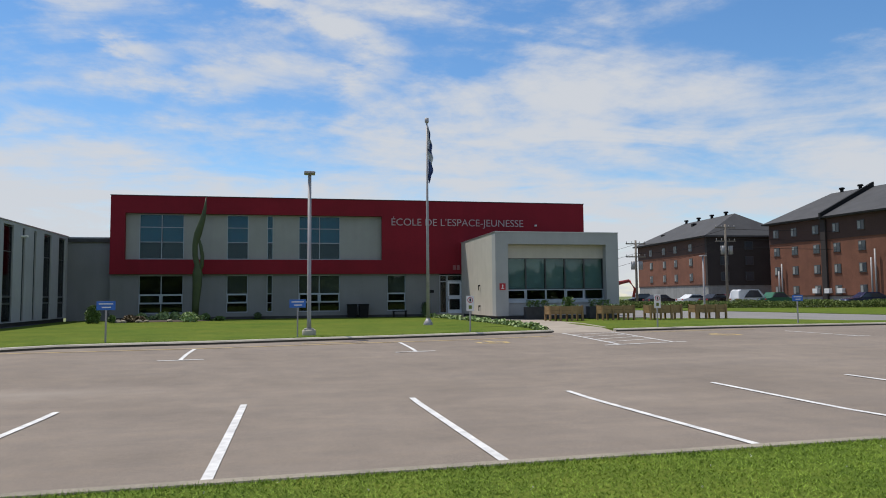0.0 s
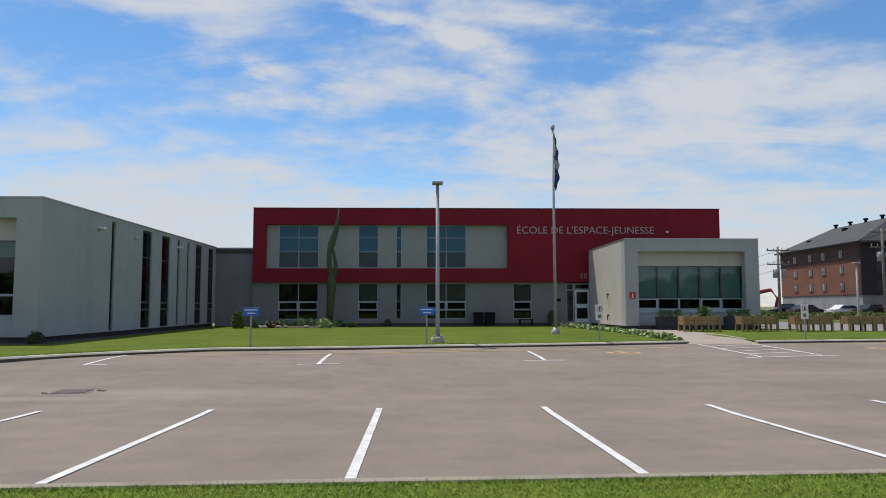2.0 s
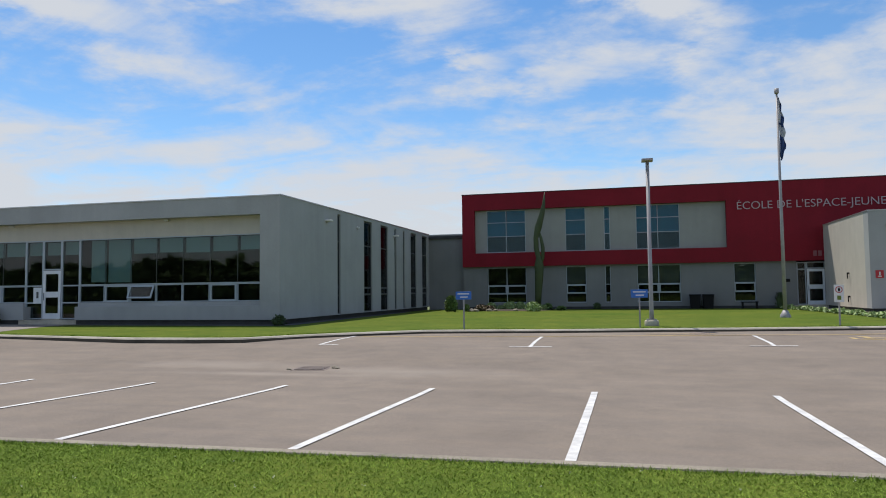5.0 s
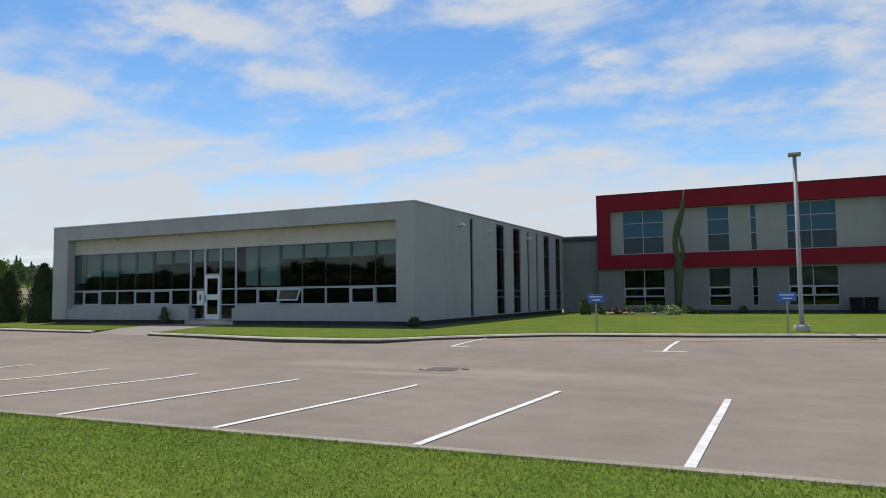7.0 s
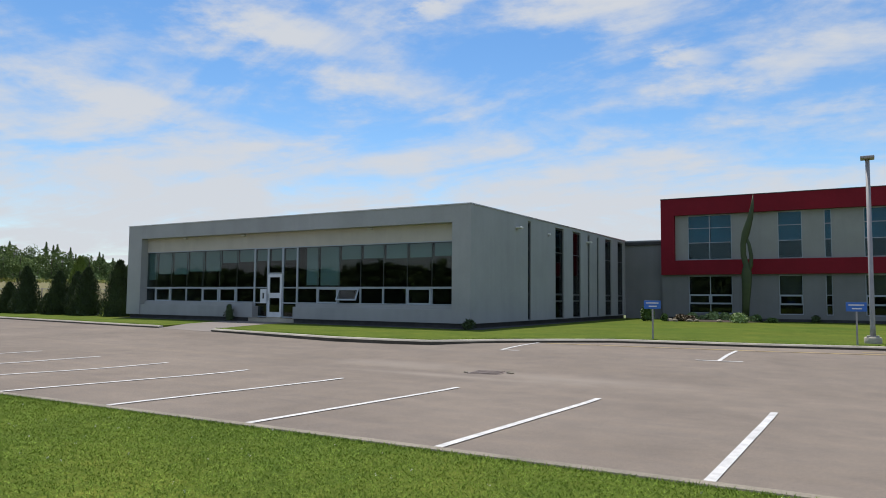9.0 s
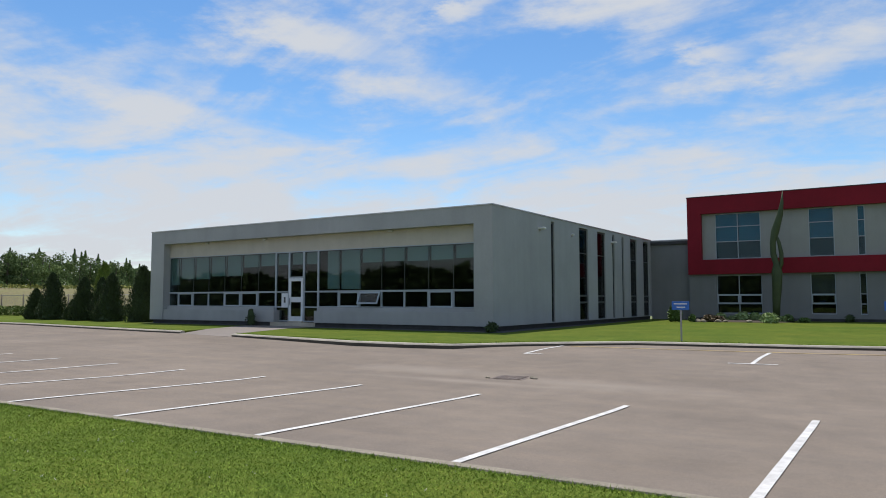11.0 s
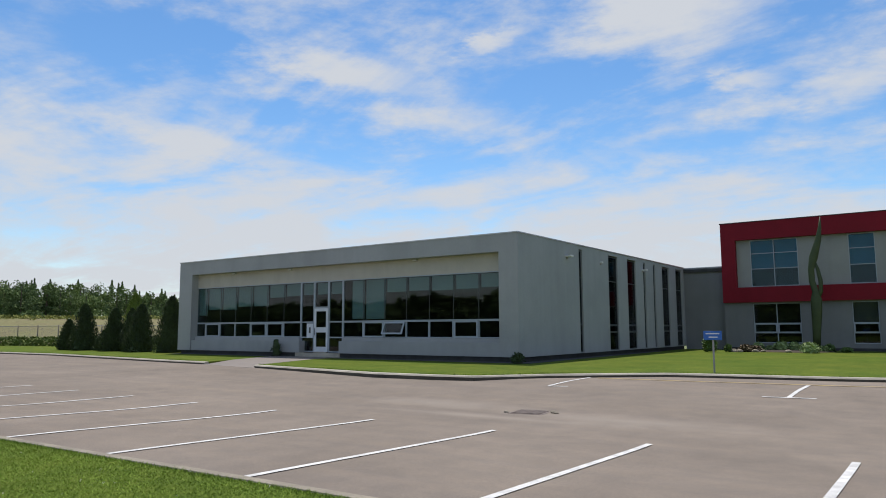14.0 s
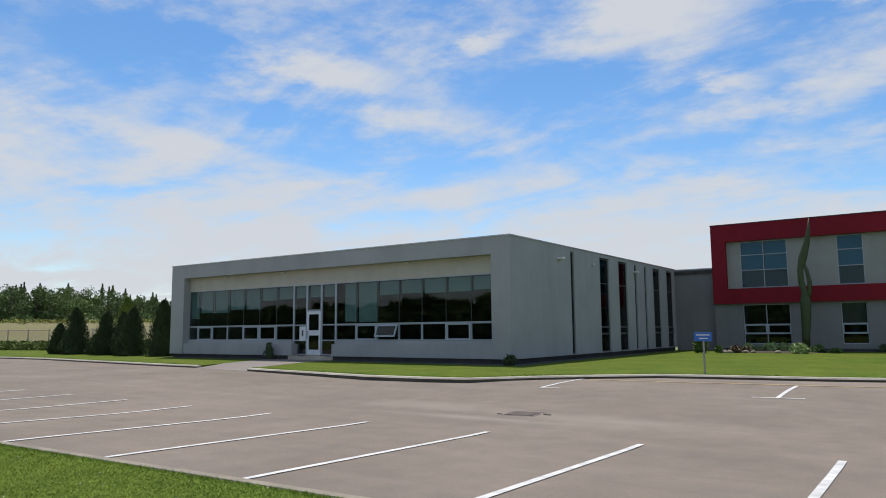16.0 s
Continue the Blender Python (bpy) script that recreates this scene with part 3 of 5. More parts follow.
# ---- school: windows and walls ----
def window(parent, a0, a1, z0, z1, depth, cols=1, rows=(), operable=(), fm=None, gm=None, bm_=None, blinds=(), place="front", plane=0.0, bar=0.05, label=""):
    """A glazed opening: frame, bars, panes, blinds and a dark room behind. rows: heights of the transoms."""
    fm, gm = fm or FRAME, gm or GLASS
    if place == "front":
        def put(p0, p1, d0, d1, q0, q1):
            return block(p0, p1, plane + d0, plane + d1, q0, q1)
    else:
        def put(p0, p1, d0, d1, q0, q1):
            return block(plane - d1, plane - d0, p0, p1, q0, q1)
    w = part("window", put(a0 - 0.02, a1 + 0.02, depth + 0.06, depth + 0.10, z1, z1 + 0.02), fm, parent, label)
    for q in ((a0, a0 + bar, z0, z1), (a1 - bar, a1, z0, z1), (a0 + bar, a1 - bar, z0, z0 + bar), (a0 + bar, a1 - bar, z1 - bar, z1)):
        part("frame", put(q[0], q[1], depth, depth + 0.08, q[2], q[3]), fm, w)
    zs = [z0, *sorted(rows), z1]
    cw = (a1 - a0) / cols
    for z in zs[1:-1]:
        part("transom", put(a0 + bar, a1 - bar, depth + 0.003, depth + 0.075, z - bar / 2, z + bar / 2), fm, w)
    for c in range(1, cols):
        part("mullion", put(a0 + c * cw - bar / 2, a0 + c * cw + bar / 2, depth + 0.006, depth + 0.07, z0 + bar, z1 - bar), fm, w)
    for c in range(cols):
        for r, (q0, q1) in enumerate(zip(zs, zs[1:])):
            p0, p1 = a0 + c * cw, a0 + (c + 1) * cw
            pane = part("pane", put(p0 + bar / 2, p1 - bar / 2, depth + 0.035, depth + 0.045, q0 + bar / 2, q1 - bar / 2), gm, w)
            pane.visible_shadow = False
            if r in operable:
                s = part("sash", put(p0 + 0.03, p0 + 0.10, depth - 0.02, depth + 0.03, q0, q1), fm, w)
                part("sash_rail", put(p1 - 0.10, p1 - 0.03, depth - 0.02, depth + 0.03, q0, q1), fm, s)
                part("sash_rail", put(p0 + 0.10, p1 - 0.10, depth - 0.02, depth + 0.03, q1 - 0.08, q1), fm, s)
                part("sash_rail", put(p0 + 0.10, p1 - 0.10, depth - 0.02, depth + 0.03, q0, q0 + 0.08), fm, s)
    for b0, b1, q0, q1 in blinds:
        part("blind", put(b0, b1, depth + 0.16, depth + 0.17, q0, q1), bm_ or BLIND, w)
    return w


def wall(parent, *a, m=None, name="wall", label=""):
    return part(name, block(*a), m or STUCCO, parent, label)


# ---- school wing ----
X0, X1, Y0, YG, ZT, ZB = -37.85, -14.26, 26.9, 27.34, 5.73, 0.50
wing = thing("school_wing", "single-storey grey concrete school wing with ribbon windows", "building", kind="structure")
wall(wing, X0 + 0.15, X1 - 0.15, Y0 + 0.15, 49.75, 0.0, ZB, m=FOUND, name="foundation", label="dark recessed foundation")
wall(wing, X0, -36.62, Y0, YG + 0.3, ZB, 4.97, name="pier")
wall(wing, -15.2, X1, Y0, YG + 0.3, ZB, 4.97, name="pier")
wall(wing, X0, X1, Y0, YG + 0.3, 4.97, ZT, name="fascia")
wall(wing, -36.62, -15.2, YG, YG + 0.25, 4.19, 4.97, m=CREAM, name="panel", label="cream stucco band above the glazing")
wall(wing, -36.62, -27.4, Y0 + 0.06, YG + 0.2, ZB, 1.10, name="sill_wall")
wall(wing, -24.55, -15.2, Y0 + 0.06, YG + 0.2, ZB, 1.10, name="sill_wall")
wall(wing, -36.62, -27.68, YG - 0.12, YG + 0.16, 1.10, 1.28, name="sill")
wall(wing, -24.55, -15.2, YG - 0.12, YG + 0.16, 1.10, 1.28, name="sill")
wall(wing, X0, X0 + 0.3, YG + 0.3, 49.2, ZB, ZT)
wall(wing, X0 + 0.3, X1 - 0.3, YG + 0.3, 49.75, ZT - 0.4, ZT - 0.1, m=FOUND, name="roof")
wall(wing, X0 + 0.3, X1 - 0.32, 49.35, 49.7, ZB, ZT - 0.4)
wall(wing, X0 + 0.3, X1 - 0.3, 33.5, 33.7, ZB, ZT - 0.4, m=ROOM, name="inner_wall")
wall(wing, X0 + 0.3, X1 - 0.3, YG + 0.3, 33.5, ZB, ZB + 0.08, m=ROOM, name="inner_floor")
for a in ((X0 - 0.03, X1 + 0.03, Y0 - 0.03, Y0 + 0.25, ZT, ZT + 0.05), (X1 - 0.25, X1 + 0.03, Y0 + 0.25, 49.78, ZT, ZT + 0.05), (X0 - 0.03, X0 + 0.25, Y0 + 0.25, 49.3, ZT, ZT + 0.05)):
    wall(wing, *a, m=COPING, name="coping", label="thin metal roof coping")
# upright joints of the concrete panels and wall lamps under the fascia
for x in (-33.2, -28.5, -20.0):
    wall(wing, x - 0.12, x + 0.12, YG - 0.14, YG - 0.0, 4.86, 4.94, m=LIGHT, name="soffit_lamp")


def ribbon(a0, operable, drops, opened=None):
    n = 7
    cw = 1.353
    a1 = a0 + n * cw
    bl = []
    for i, d in enumerate(drops):
        if d:
            bl.append((a0 + i * cw + (0.5 if i == 0 else 0.07), a0 + (i + 1) * cw - 0.05, 4.12 - d, 4.12))
    w = window(wing, a0, a1, 2.07, 4.19, YG, 1, (), (), fm=FRAME, gm=GLASS, blinds=bl, bar=0.045, label="wide upper ribbon of tinted glass with teal blinds")
    for i in range(1, n):
        x = a0 + i * cw
        part("joint", block(x - 0.012, x + 0.012, YG + 0.03, YG + 0.06, 2.12, 4.14), DARKF, w)
    for i in range(n):
        x = a0 + i * cw
        lw = window(wing, x + 0.01, x + cw - 0.01, 1.29, 2.06, YG, 1, (), (0,) if i in operable and i != opened else (), bar=0.035)
        if i == opened:
            sash = part("sash", block(x + 0.05, x + cw - 0.05, -0.02, 0.02, -0.62, -0.55), FRAME, lw, "pale sash tilted open")
            for q in ((x + 0.05, x + 0.12, -0.55, 0), (x + cw - 0.12, x + cw - 0.05, -0.55, 0), (x + 0.12, x + cw - 0.12, -0.07, 0)):
                part("sash_rail", block(q[0], q[1], -0.02, 0.02, q[2], q[3]), FRAME, sash)
            gl = part("sash_glass", block(x + 0.12, x + cw - 0.12, -0.005, 0.005, -0.55, -0.07), GLASS, sash)
            sash.matrix_basis = pose(0, YG - 0.02, 2.02, -24, 0, 0)


ribbon(-37.15, (1, 4, 5), (1.58, 1.25, 1.27, 1.12, 1.13, 0.68, 0.64))
ribbon(-24.64, (1, 2, 5), (1.91, 1.93, 0.65, 0.63, 0.66, 0.64, 0.60), opened=2)
for x0, x1, rows in ((-27.68, -26.69, (1.28, 2.07)), (-25.65, -24.64, (1.28, 2.07))):
    window(wing, x0, x1, 0.52, 4.19, YG, 1, rows, (), bar=0.06, blinds=[(x0 + 0.05, x1 - 0.05, 3.5, 4.1)])
window(wing, -26.69, -25.65, 2.80, 4.19, YG, 1, (), (), bar=0.06, blinds=[(-26.6, -25.75, 3.5, 4.1)])
box = part("letter_panel", block(-27.2, -26.75, YG - 0.03, YG + 0.03, 1.25, 2.0, bevel=0.01), DOORM, wing)
part("panel_glass", block(-27.02, -26.9, YG - 0.035, YG - 0.03, 1.5, 1.8), DARKF, box)


def glazed_door(parent, x0, x1, z0, z1, y):
    d = part("door", block(x0, x0 + 0.13, y - 0.02, y + 0.04, z0, z1), DOORM, parent, "white door with two glass lights")
    part("stile", block(x1 - 0.13, x1, y - 0.02, y + 0.04, z0, z1), DOORM, d)
    h = z1 - z0
    for q0, q1 in ((z0, z0 + 0.25), (z0 + 0.44 * h, z0 + 0.56 * h), (z1 - 0.16, z1)):
        part("rail", block(x0 + 0.13, x1 - 0.13, y - 0.017, y + 0.037, q0, q1), DOORM, d)
    for q0, q1 in ((z0 + 0.25, z0 + 0.44 * h), (z0 + 0.56 * h, z1 - 0.16)):
        g = part("door_glass", block(x0 + 0.13, x1 - 0.13, y + 0.005, y + 0.015, q0, q1), GLASS, d)
        g.visible_shadow = False
    part("handle", pipe((x0 + 0.07, y - 0.06, z0 + 0.85), (x0 + 0.07, y - 0.06, z0 + 1.2), 0.015), DARKF, d)
    part("threshold", block(x0, x1, y - 0.1, y + 0.1, z0 - 0.05, z0), CONC, d)
    return d


glazed_door(wing, -26.66, -25.68, 0.55, 2.78, YG)
wall(wing, -27.75, -24.55, YG - 0.3, YG + 0.3, 0.1, 0.5, m=CONC, name="step")
# long side wall with slot windows
SLOTS = [(32.95, 33.34), (36.63, 37.9), (39.35, 40.66), (41.89, 42.27), (43.62, 43.99), (45.27, 46.6), (47.97, 49.23)]
edge = YG + 0.3
for a0, a1 in SLOTS:
    wall(wing, X1 - 0.3, X1, edge, a0, ZB, 5.55)
    window(wing, a0, a1, 0.54, 5.5, 0.07, 1, (1.46, 1.88, 4.18), (1,) if a1 - a0 > 1 else (), fm=DARKF, gm=SLOT, place="side", plane=X1, bar=0.045)
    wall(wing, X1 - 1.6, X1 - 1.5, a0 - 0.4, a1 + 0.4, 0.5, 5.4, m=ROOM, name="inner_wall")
    wall(wing, X1 - 0.3, X1 - 0.02, a0, a1, ZB, 0.54, name="sill")
    edge = a1
wall(wing, X1 - 0.3, X1, edge, 49.8, ZB, 5.55)
wall(wing, X1 - 0.3, X1, YG + 0.3, 49.8, 5.55, ZT, name="fascia")
for y, big in ((31.6, True), (35.6, False), (41.78, True)):
    w = 0.30 if big else 0.14
    lamp = part("wall_lamp", block(X1, X1 + w, y - w / 2, y + w / 2, 5.04, 5.13, bevel=0.02), WHITEM, wing, "small white wall lamp")
    part("bracket", block(X1, X1 + 0.05, y - 0.05, y + 0.05, 4.96, 5.04), GALV, lamp)

# ---- main block ----
YW, YR, YP = 49.31, 49.06, 49.36
main = thing("school_main_building", "two-storey school block with red upper storey over grey ground floor", "building", kind="structure")
LOW = [(-9.86, -7.1, 2), (-4.35, -2.98, 1), (-1.74, -1.36, 1), (0.36, 3.15, 2), (6.43, 7.74, 1)]
wall(main, -14.26, -11.58, YW + 0.45, YW + 0.75, 0.2, 5.68, name="wall", m=MAINW)
wall(main, -14.26, -11.58, YW + 0.42, YW + 0.75, 5.68, 5.74, m=COPING, name="coping")
edge = -11.58
for a0, a1, cols in LOW:
    wall(main, edge, a0, YW, YW + 0.3, 0.2, 3.29, m=MAINW)
    wall(main, a0, a1, YW, YW + 0.3, 0.2, 0.72, m=MAINW)
    wall(main, a0, a1, YW, YW + 0.3, 3.23, 3.29, m=MAINW)
    window(main, a0, a1, 0.73, 3.22, 0.12, cols, (1.36, 1.96), (1,) if a1 - a0 > 0.6 else (), plane=YW, bar=0.05, bm_=BLINDD,
           blinds=[] if a0 < -9 else [(a0 + 0.05, a1 - 0.05, 1.98, 3.18)])
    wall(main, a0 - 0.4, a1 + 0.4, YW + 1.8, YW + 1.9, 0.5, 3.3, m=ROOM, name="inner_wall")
    edge = a1
wall(main, edge, 10.15, YW, YW + 0.3, 0.2, 3.29, m=MAINW)
wall(main, -11.58, 10.15, YW - 0.04, YW, 0.2, 0.46, m=FOUND, name="plinth")
# entrance
window(main, 10.18, 10.72, 0.5, 3.2, 0.12, 1, (2.75,), (), plane=YW, bar=0.06)
window(main, 10.75, 11.82, 2.78, 3.2, 0.12, 1, (), (), plane=YW, bar=0.06)
window(main, 11.85, 12.3, 0.5, 3.2, 0.12, 1, (2.75,), (), plane=YW, bar=0.06)
glazed_door(main, 10.77, 11.8, 0.5, 2.76, YW + 0.15)
wall(main, 9.8, 12.6, YW + 2.2, YW + 2.3, 0.4, 3.3, m=ROOM, name="inner_wall")
wall(main, 9.9, 12.4, YW - 0.4, YW + 2.2, 0.2, 0.48, m=CONC, name="step")
wall(main, 12.3, 21.0, YW, YW + 0.3, 0.2, 3.29, m=MAINW)
# red upper storey as a ring round the recessed panel
RX0, RX1, PX0, PX1, RZ0, RZ1, PZ0, PZ1 = -11.58, 21.07, -10.7, 6.05, 3.29, 8.42, 4.25, 7.30
for a in ((RX0, PX0, YR, YR + 1, RZ0, RZ1), (PX0, PX1, YR, YR + 1, PZ1, RZ1), (PX0, PX1, YR, YR + 1, RZ0, PZ0), (PX1, RX1, YR, YR + 1, RZ0, RZ1)):
    wall(main, *a, m=RED, name="red_cladding")
wall(main, RX0, RX0 + 0.3, YR + 1, 62, RZ0, RZ1, m=RED, name="red_cladding")
wall(main, RX1 - 0.3, RX1, YR + 1, 62, RZ0, RZ1, m=RED, name="red_cladding")
wall(main, RX0 + 0.3, RX1 - 0.3, YR + 1, 62, RZ1 - 0.5, RZ1 - 0.2, m=FOUND, name="roof")
wall(main, RX0 + 0.3, RX1 - 0.3, YR + 1, 62, RZ0, RZ0 + 0.2, m=ROOM, name="inner_floor")
wall(main, RX0, RX1, 61.7, 62, 0, RZ0, m=MAINW)
wall(main, RX0 + 0.3, RX1 - 0.3, 61.7, 62, RZ0, RZ1, m=MAINW)
wall(main, RX0, RX0 + 0.3, YW + 0.3, 61.7, 0, RZ0, m=MAINW)
wall(main, -14.2, RX0, 52.0, 52.3, 0, 5.6, m=MAINW)
wall(main, -14.2, RX0, YW + 0.3, 52.0, 5.4, 5.6, m=FOUND, name="roof")
wall(main, RX1 - 0.3, RX1, YW + 0.3, 61.7, 0, RZ0, m=MAINW)
wall(main, RX0 - 0.03, RX1 + 0.03, YR - 0.03, YR + 0.3, RZ1, RZ1 + 0.05, m=FOUND, name="coping", label="thin dark roof coping")
UP = [(-9.87, -7.1, 2), (-4.35, -2.97, 1), (-1.74, -1.34, 1), (0.37, 3.17, 2)]
edge = PX0
for a0, a1, cols in UP:
    wall(main, edge, a0, YR + 0.35, YR + 0.6, PZ0, PZ1, m=PANEL, name="panel")
    wall(main, a0, a1, YR + 0.35, YR + 0.6, PZ1 - 0.03, PZ1, m=PANEL, name="panel")
    wall(main, a0, a1, YR + 0.35, YR + 0.6, PZ0, PZ0 + 0.03, m=PANEL, name="panel")
    window(main, a0, a1, 4.29, 7.26, 0.36, cols, (5.42, 6.40), (), gm=GLASSB, plane=YR, bar=0.04, bm_=BLINDP,
           blinds=[(a0 + c * (a1 - a0) / cols + 0.05, a0 + (c + 1) * (a1 - a0) / cols - 0.05, 5.42, 7.2) for c in range(cols)])
    wall(main, a0 - 0.3, a1 + 0.3, YR + 1.6, YR + 1.7, 4.0, 7.6, m=ROOM, name="inner_wall")
    edge = a1
wall(main, edge, PX1, YR + 0.35, YR + 0.6, PZ0, PZ1, m=PANEL, name="panel")


def lettering(text, x0, x1, y, z0, height, material, name, parent=None):
    cu = bpy.data.curves.new(name, "FONT")
    cu.body = text
    cu.size = 1.0
    cu.extrude = 0.02
    cu.offset = -0.008
    tmp = bpy.data.objects.new("lettering_curve", cu)
    me = bpy.data.meshes.new_from_object(tmp)
    xs = [v.co.x for v in me.vertices]
    ys = [v.co.y for v in me.vertices]
    w = max(xs) - min(xs)
    sx, sy = (x1 - x0) / w, height / (max(ys) - min(ys))
    lo, lo_y = min(xs), min(ys)
    for v in me.vertices:
        v.co = Vector((x0 + (v.co.x - lo) * sx, y - v.co.z, z0 + (v.co.y - lo_y) * sy))
    # one mesh for each letter: pieces that stand over one another belong together
    near = {v.index: set() for v in me.vertices}
    for e in me.edges:
        near[e.vertices[0]].add(e.vertices[1]); near[e.vertices[1]].add(e.vertices[0])
    seen, groups = set(), []
    for start in near:
        if start in seen:
            continue
        stack, isle = [start], set()
        while stack:
            i = stack.pop()
            if i not in isle:
                isle.add(i)
                stack.extend(near[i] - isle)
        seen |= isle
        xs = [me.vertices[i].co.x for i in isle]
        groups.append([min(xs), max(xs), isle])
    groups.sort(key=lambda g: g[0])
    letters = []
    for g in groups:
        if letters and g[0] < letters[-1][1] - 0.5 * min(g[1] - g[0], letters[-1][1] - letters[-1][0]):
            letters[-1][1] = max(letters[-1][1], g[1]); letters[-1][2] |= g[2]
        else:
            letters.append(g)
    for _, _, isle in letters:
        order = sorted(isle)
        at = {v: i for i, v in enumerate(order)}
        lm = bpy.data.meshes.new("letter")
        lm.from_pydata([tuple(me.vertices[i].co) for i in order], [], [[at[i] for i in p.vertices][::-1] for p in me.polygons if p.vertices[0] in isle])
        lm.materials.append(material)
        new("letter", lm).parent = parent
    bpy.data.meshes.remove(me)
    bpy.data.objects.remove(tmp)
    bpy.data.curves.remove(cu)


name_sign = thing("school_name_sign", "silver raised letters of the school name on red wall", "sign")
lettering("ÉCOLE DE L'ESPACE-JEUNESSE", 6.72, 16.36, YR - 0.03, 6.52, 0.78, LETTER, "school_name", name_sign)
num = thing("number_sign", "two small pale bars standing for a number above the entrance", "sign")
for x in (11.1, 11.38):
    part("bar", block(x, x + 0.2, YR - 0.03, YR - 0.003, 3.56, 3.9), DIMRED, num)
spot = part("wall_spot_lamp", block(17.2, 17.36, YR - 0.2, YR - 0.002, 6.72, 6.84, bevel=0.02), WHITEM)
tagged(spot, "small white spot lamp on the red wall", "lamp")
mb = part("notice_plate", block(9.45, 9.75, YW - 0.04, YW - 0.002, 1.95, 2.15, bevel=0.01), BLACK)
tagged(mb, "small dark notice plate beside the entrance door", "sign")

# ---- entrance pavilion ----
pav = thing("entrance_pavilion", "single-storey concrete pavilion with recessed tinted windows", "building", kind="structure")
QX0, QX1, QY, QZ = 11.72, 19.57, 40.4, 5.47
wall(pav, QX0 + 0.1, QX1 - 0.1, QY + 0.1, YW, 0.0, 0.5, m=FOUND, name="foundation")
wall(pav, QX0, 12.5, QY, QY + 0.75, 0.48, 4.76, name="pier")
wall(pav, 18.76, QX1, QY, QY + 0.75, 0.48, 4.76, name="pier")
wall(pav, QX0, QX1, QY, QY + 0.75, 4.76, QZ, name="fascia")
wall(pav, 12.5, 18.76, QY + 0.45, QY + 0.7, 3.94, 4.76, m=CREAM, name="panel")
wall(pav, 12.5, 18.76, QY + 0.42, QY + 0.7, 0.48, 1.24, name="sill_wall")
wall(pav, 12.5, 18.76, QY + 0.36, QY + 0.7, 1.24, 1.42, m=FRAME, name="sill")
# cream in place of stucco stands in for sun on this side
wall(pav, QX0, QX0 + 0.3, QY + 0.75, YR, 0.48, QZ, m=CREAM, label="side wall paler than the rest, sunlight put into its colour")
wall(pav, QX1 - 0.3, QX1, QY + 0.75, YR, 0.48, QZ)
wall(pav, QX0 + 0.3, QX1 - 0.3, QY + 0.75, YR, QZ - 0.4, QZ - 0.1, m=FOUND, name="roof")
wall(pav, QX0 + 0.3, QX1 - 0.3, QY + 5, QY + 5.1, 0.5, 5.0, m=ROOM, name="inner_wall")
for a in ((QX0 - 0.03, QX1 + 0.03, QY - 0.03, QY + 0.25, QZ, QZ + 0.05), (QX0 - 0.03, QX0 + 0.25, QY + 0.25, YR, QZ, QZ + 0.05), (QX1 - 0.25, QX1 + 0.03, QY + 0.25, YR, QZ, QZ + 0.05)):
    wall(pav, *a, m=COPING, name="coping")
cw = 1.25
for i in range(5):
    x = 12.5 + i * cw
    window(pav, x + 0.008, x + cw - 0.008, 2.06, 3.94, 0.45, 1, (), (), fm=DARKF, plane=QY, bar=0.03, blinds=[(x + 0.04, x + cw - 0.04, 2.1, 3.9)])
    window(pav, x + 0.01, x + cw - 0.01, 1.43, 2.05, 0.45, 1, (), (0,) if i in (0, 3) else (), plane=QY, bar=0.04)
for z in (2.35, 1.05):
    tap = part("wall_tap", pipe((QX0 - 0.12, 44.0, z), (QX0, 44.0, z), 0.05), BLACK, pav)
    part("tap_stem", pipe((QX0 - 0.1, 44.0, z - 0.3), (QX0 - 0.1, 44.0, z), 0.03), BLACK, tap)
hs = thing("fire_sign", "red square sign with a plain white shape", "sign")
part("plate", block(11.95, 12.32, QY - 0.03, QY - 0.002, 2.02, 2.42, bevel=0.005), SIGNRED, hs)
part("shape", block(12.10, 12.17, QY - 0.034, QY - 0.03, 2.15, 2.34), WHITEM, hs)
part("shape", block(12.05, 12.22, QY - 0.034, QY - 0.03, 2.09, 2.13), WHITEM, hs)


# ---- poles, lamps, signs ----
def street_lamp(x, y, z, h, arm, label):
    th = thing("street_lamp", label, "street lamp", "parking lot lamps", at=(x, y, z))
    part("base", tube(bmesh.new(), [(0, 0, -0.25), (0, 0, 0.16), (0, 0, 0.2)], [0.25, 0.25, 0.22], 16), CONC, th, "round concrete base")
    part("base_plate", block(-0.17, 0.17, -0.17, 0.17, 0.2, 0.24), GALV, th)
    part("pole", tube(bmesh.new(), [(0, 0, 0.24), (0, 0, 0.5), (0, 0, h)], [0.09, 0.075, 0.062], 14), GALV, th)
    if arm:
        part("arm", pipe((0, 0, h - 0.06), (-0.8, 0.2, h - 0.02), 0.035), GALV, th)
        part("head", block(-1.35, -0.7, 0.05, 0.33, h - 0.06, h + 0.04, bevel=0.03), GALV, th)
    else:
        part("head", block(-0.2, 0.2, -0.25, 0.25, h - 0.02, h + 0.06, bevel=0.02), GALV, th)
    return th


street_lamp(0.58, 26.5, 0.29, 5.95, False, "tall pale steel lamp post on a concrete base in the lawn")
street_lamp(-51.3, 21.9, 0.30, 6.1, True, "steel lamp post with a flat arm by the lot")
street_lamp(31.5, 50.2, 0.28, 4.4, False, "slim pale lamp post by the driveway")

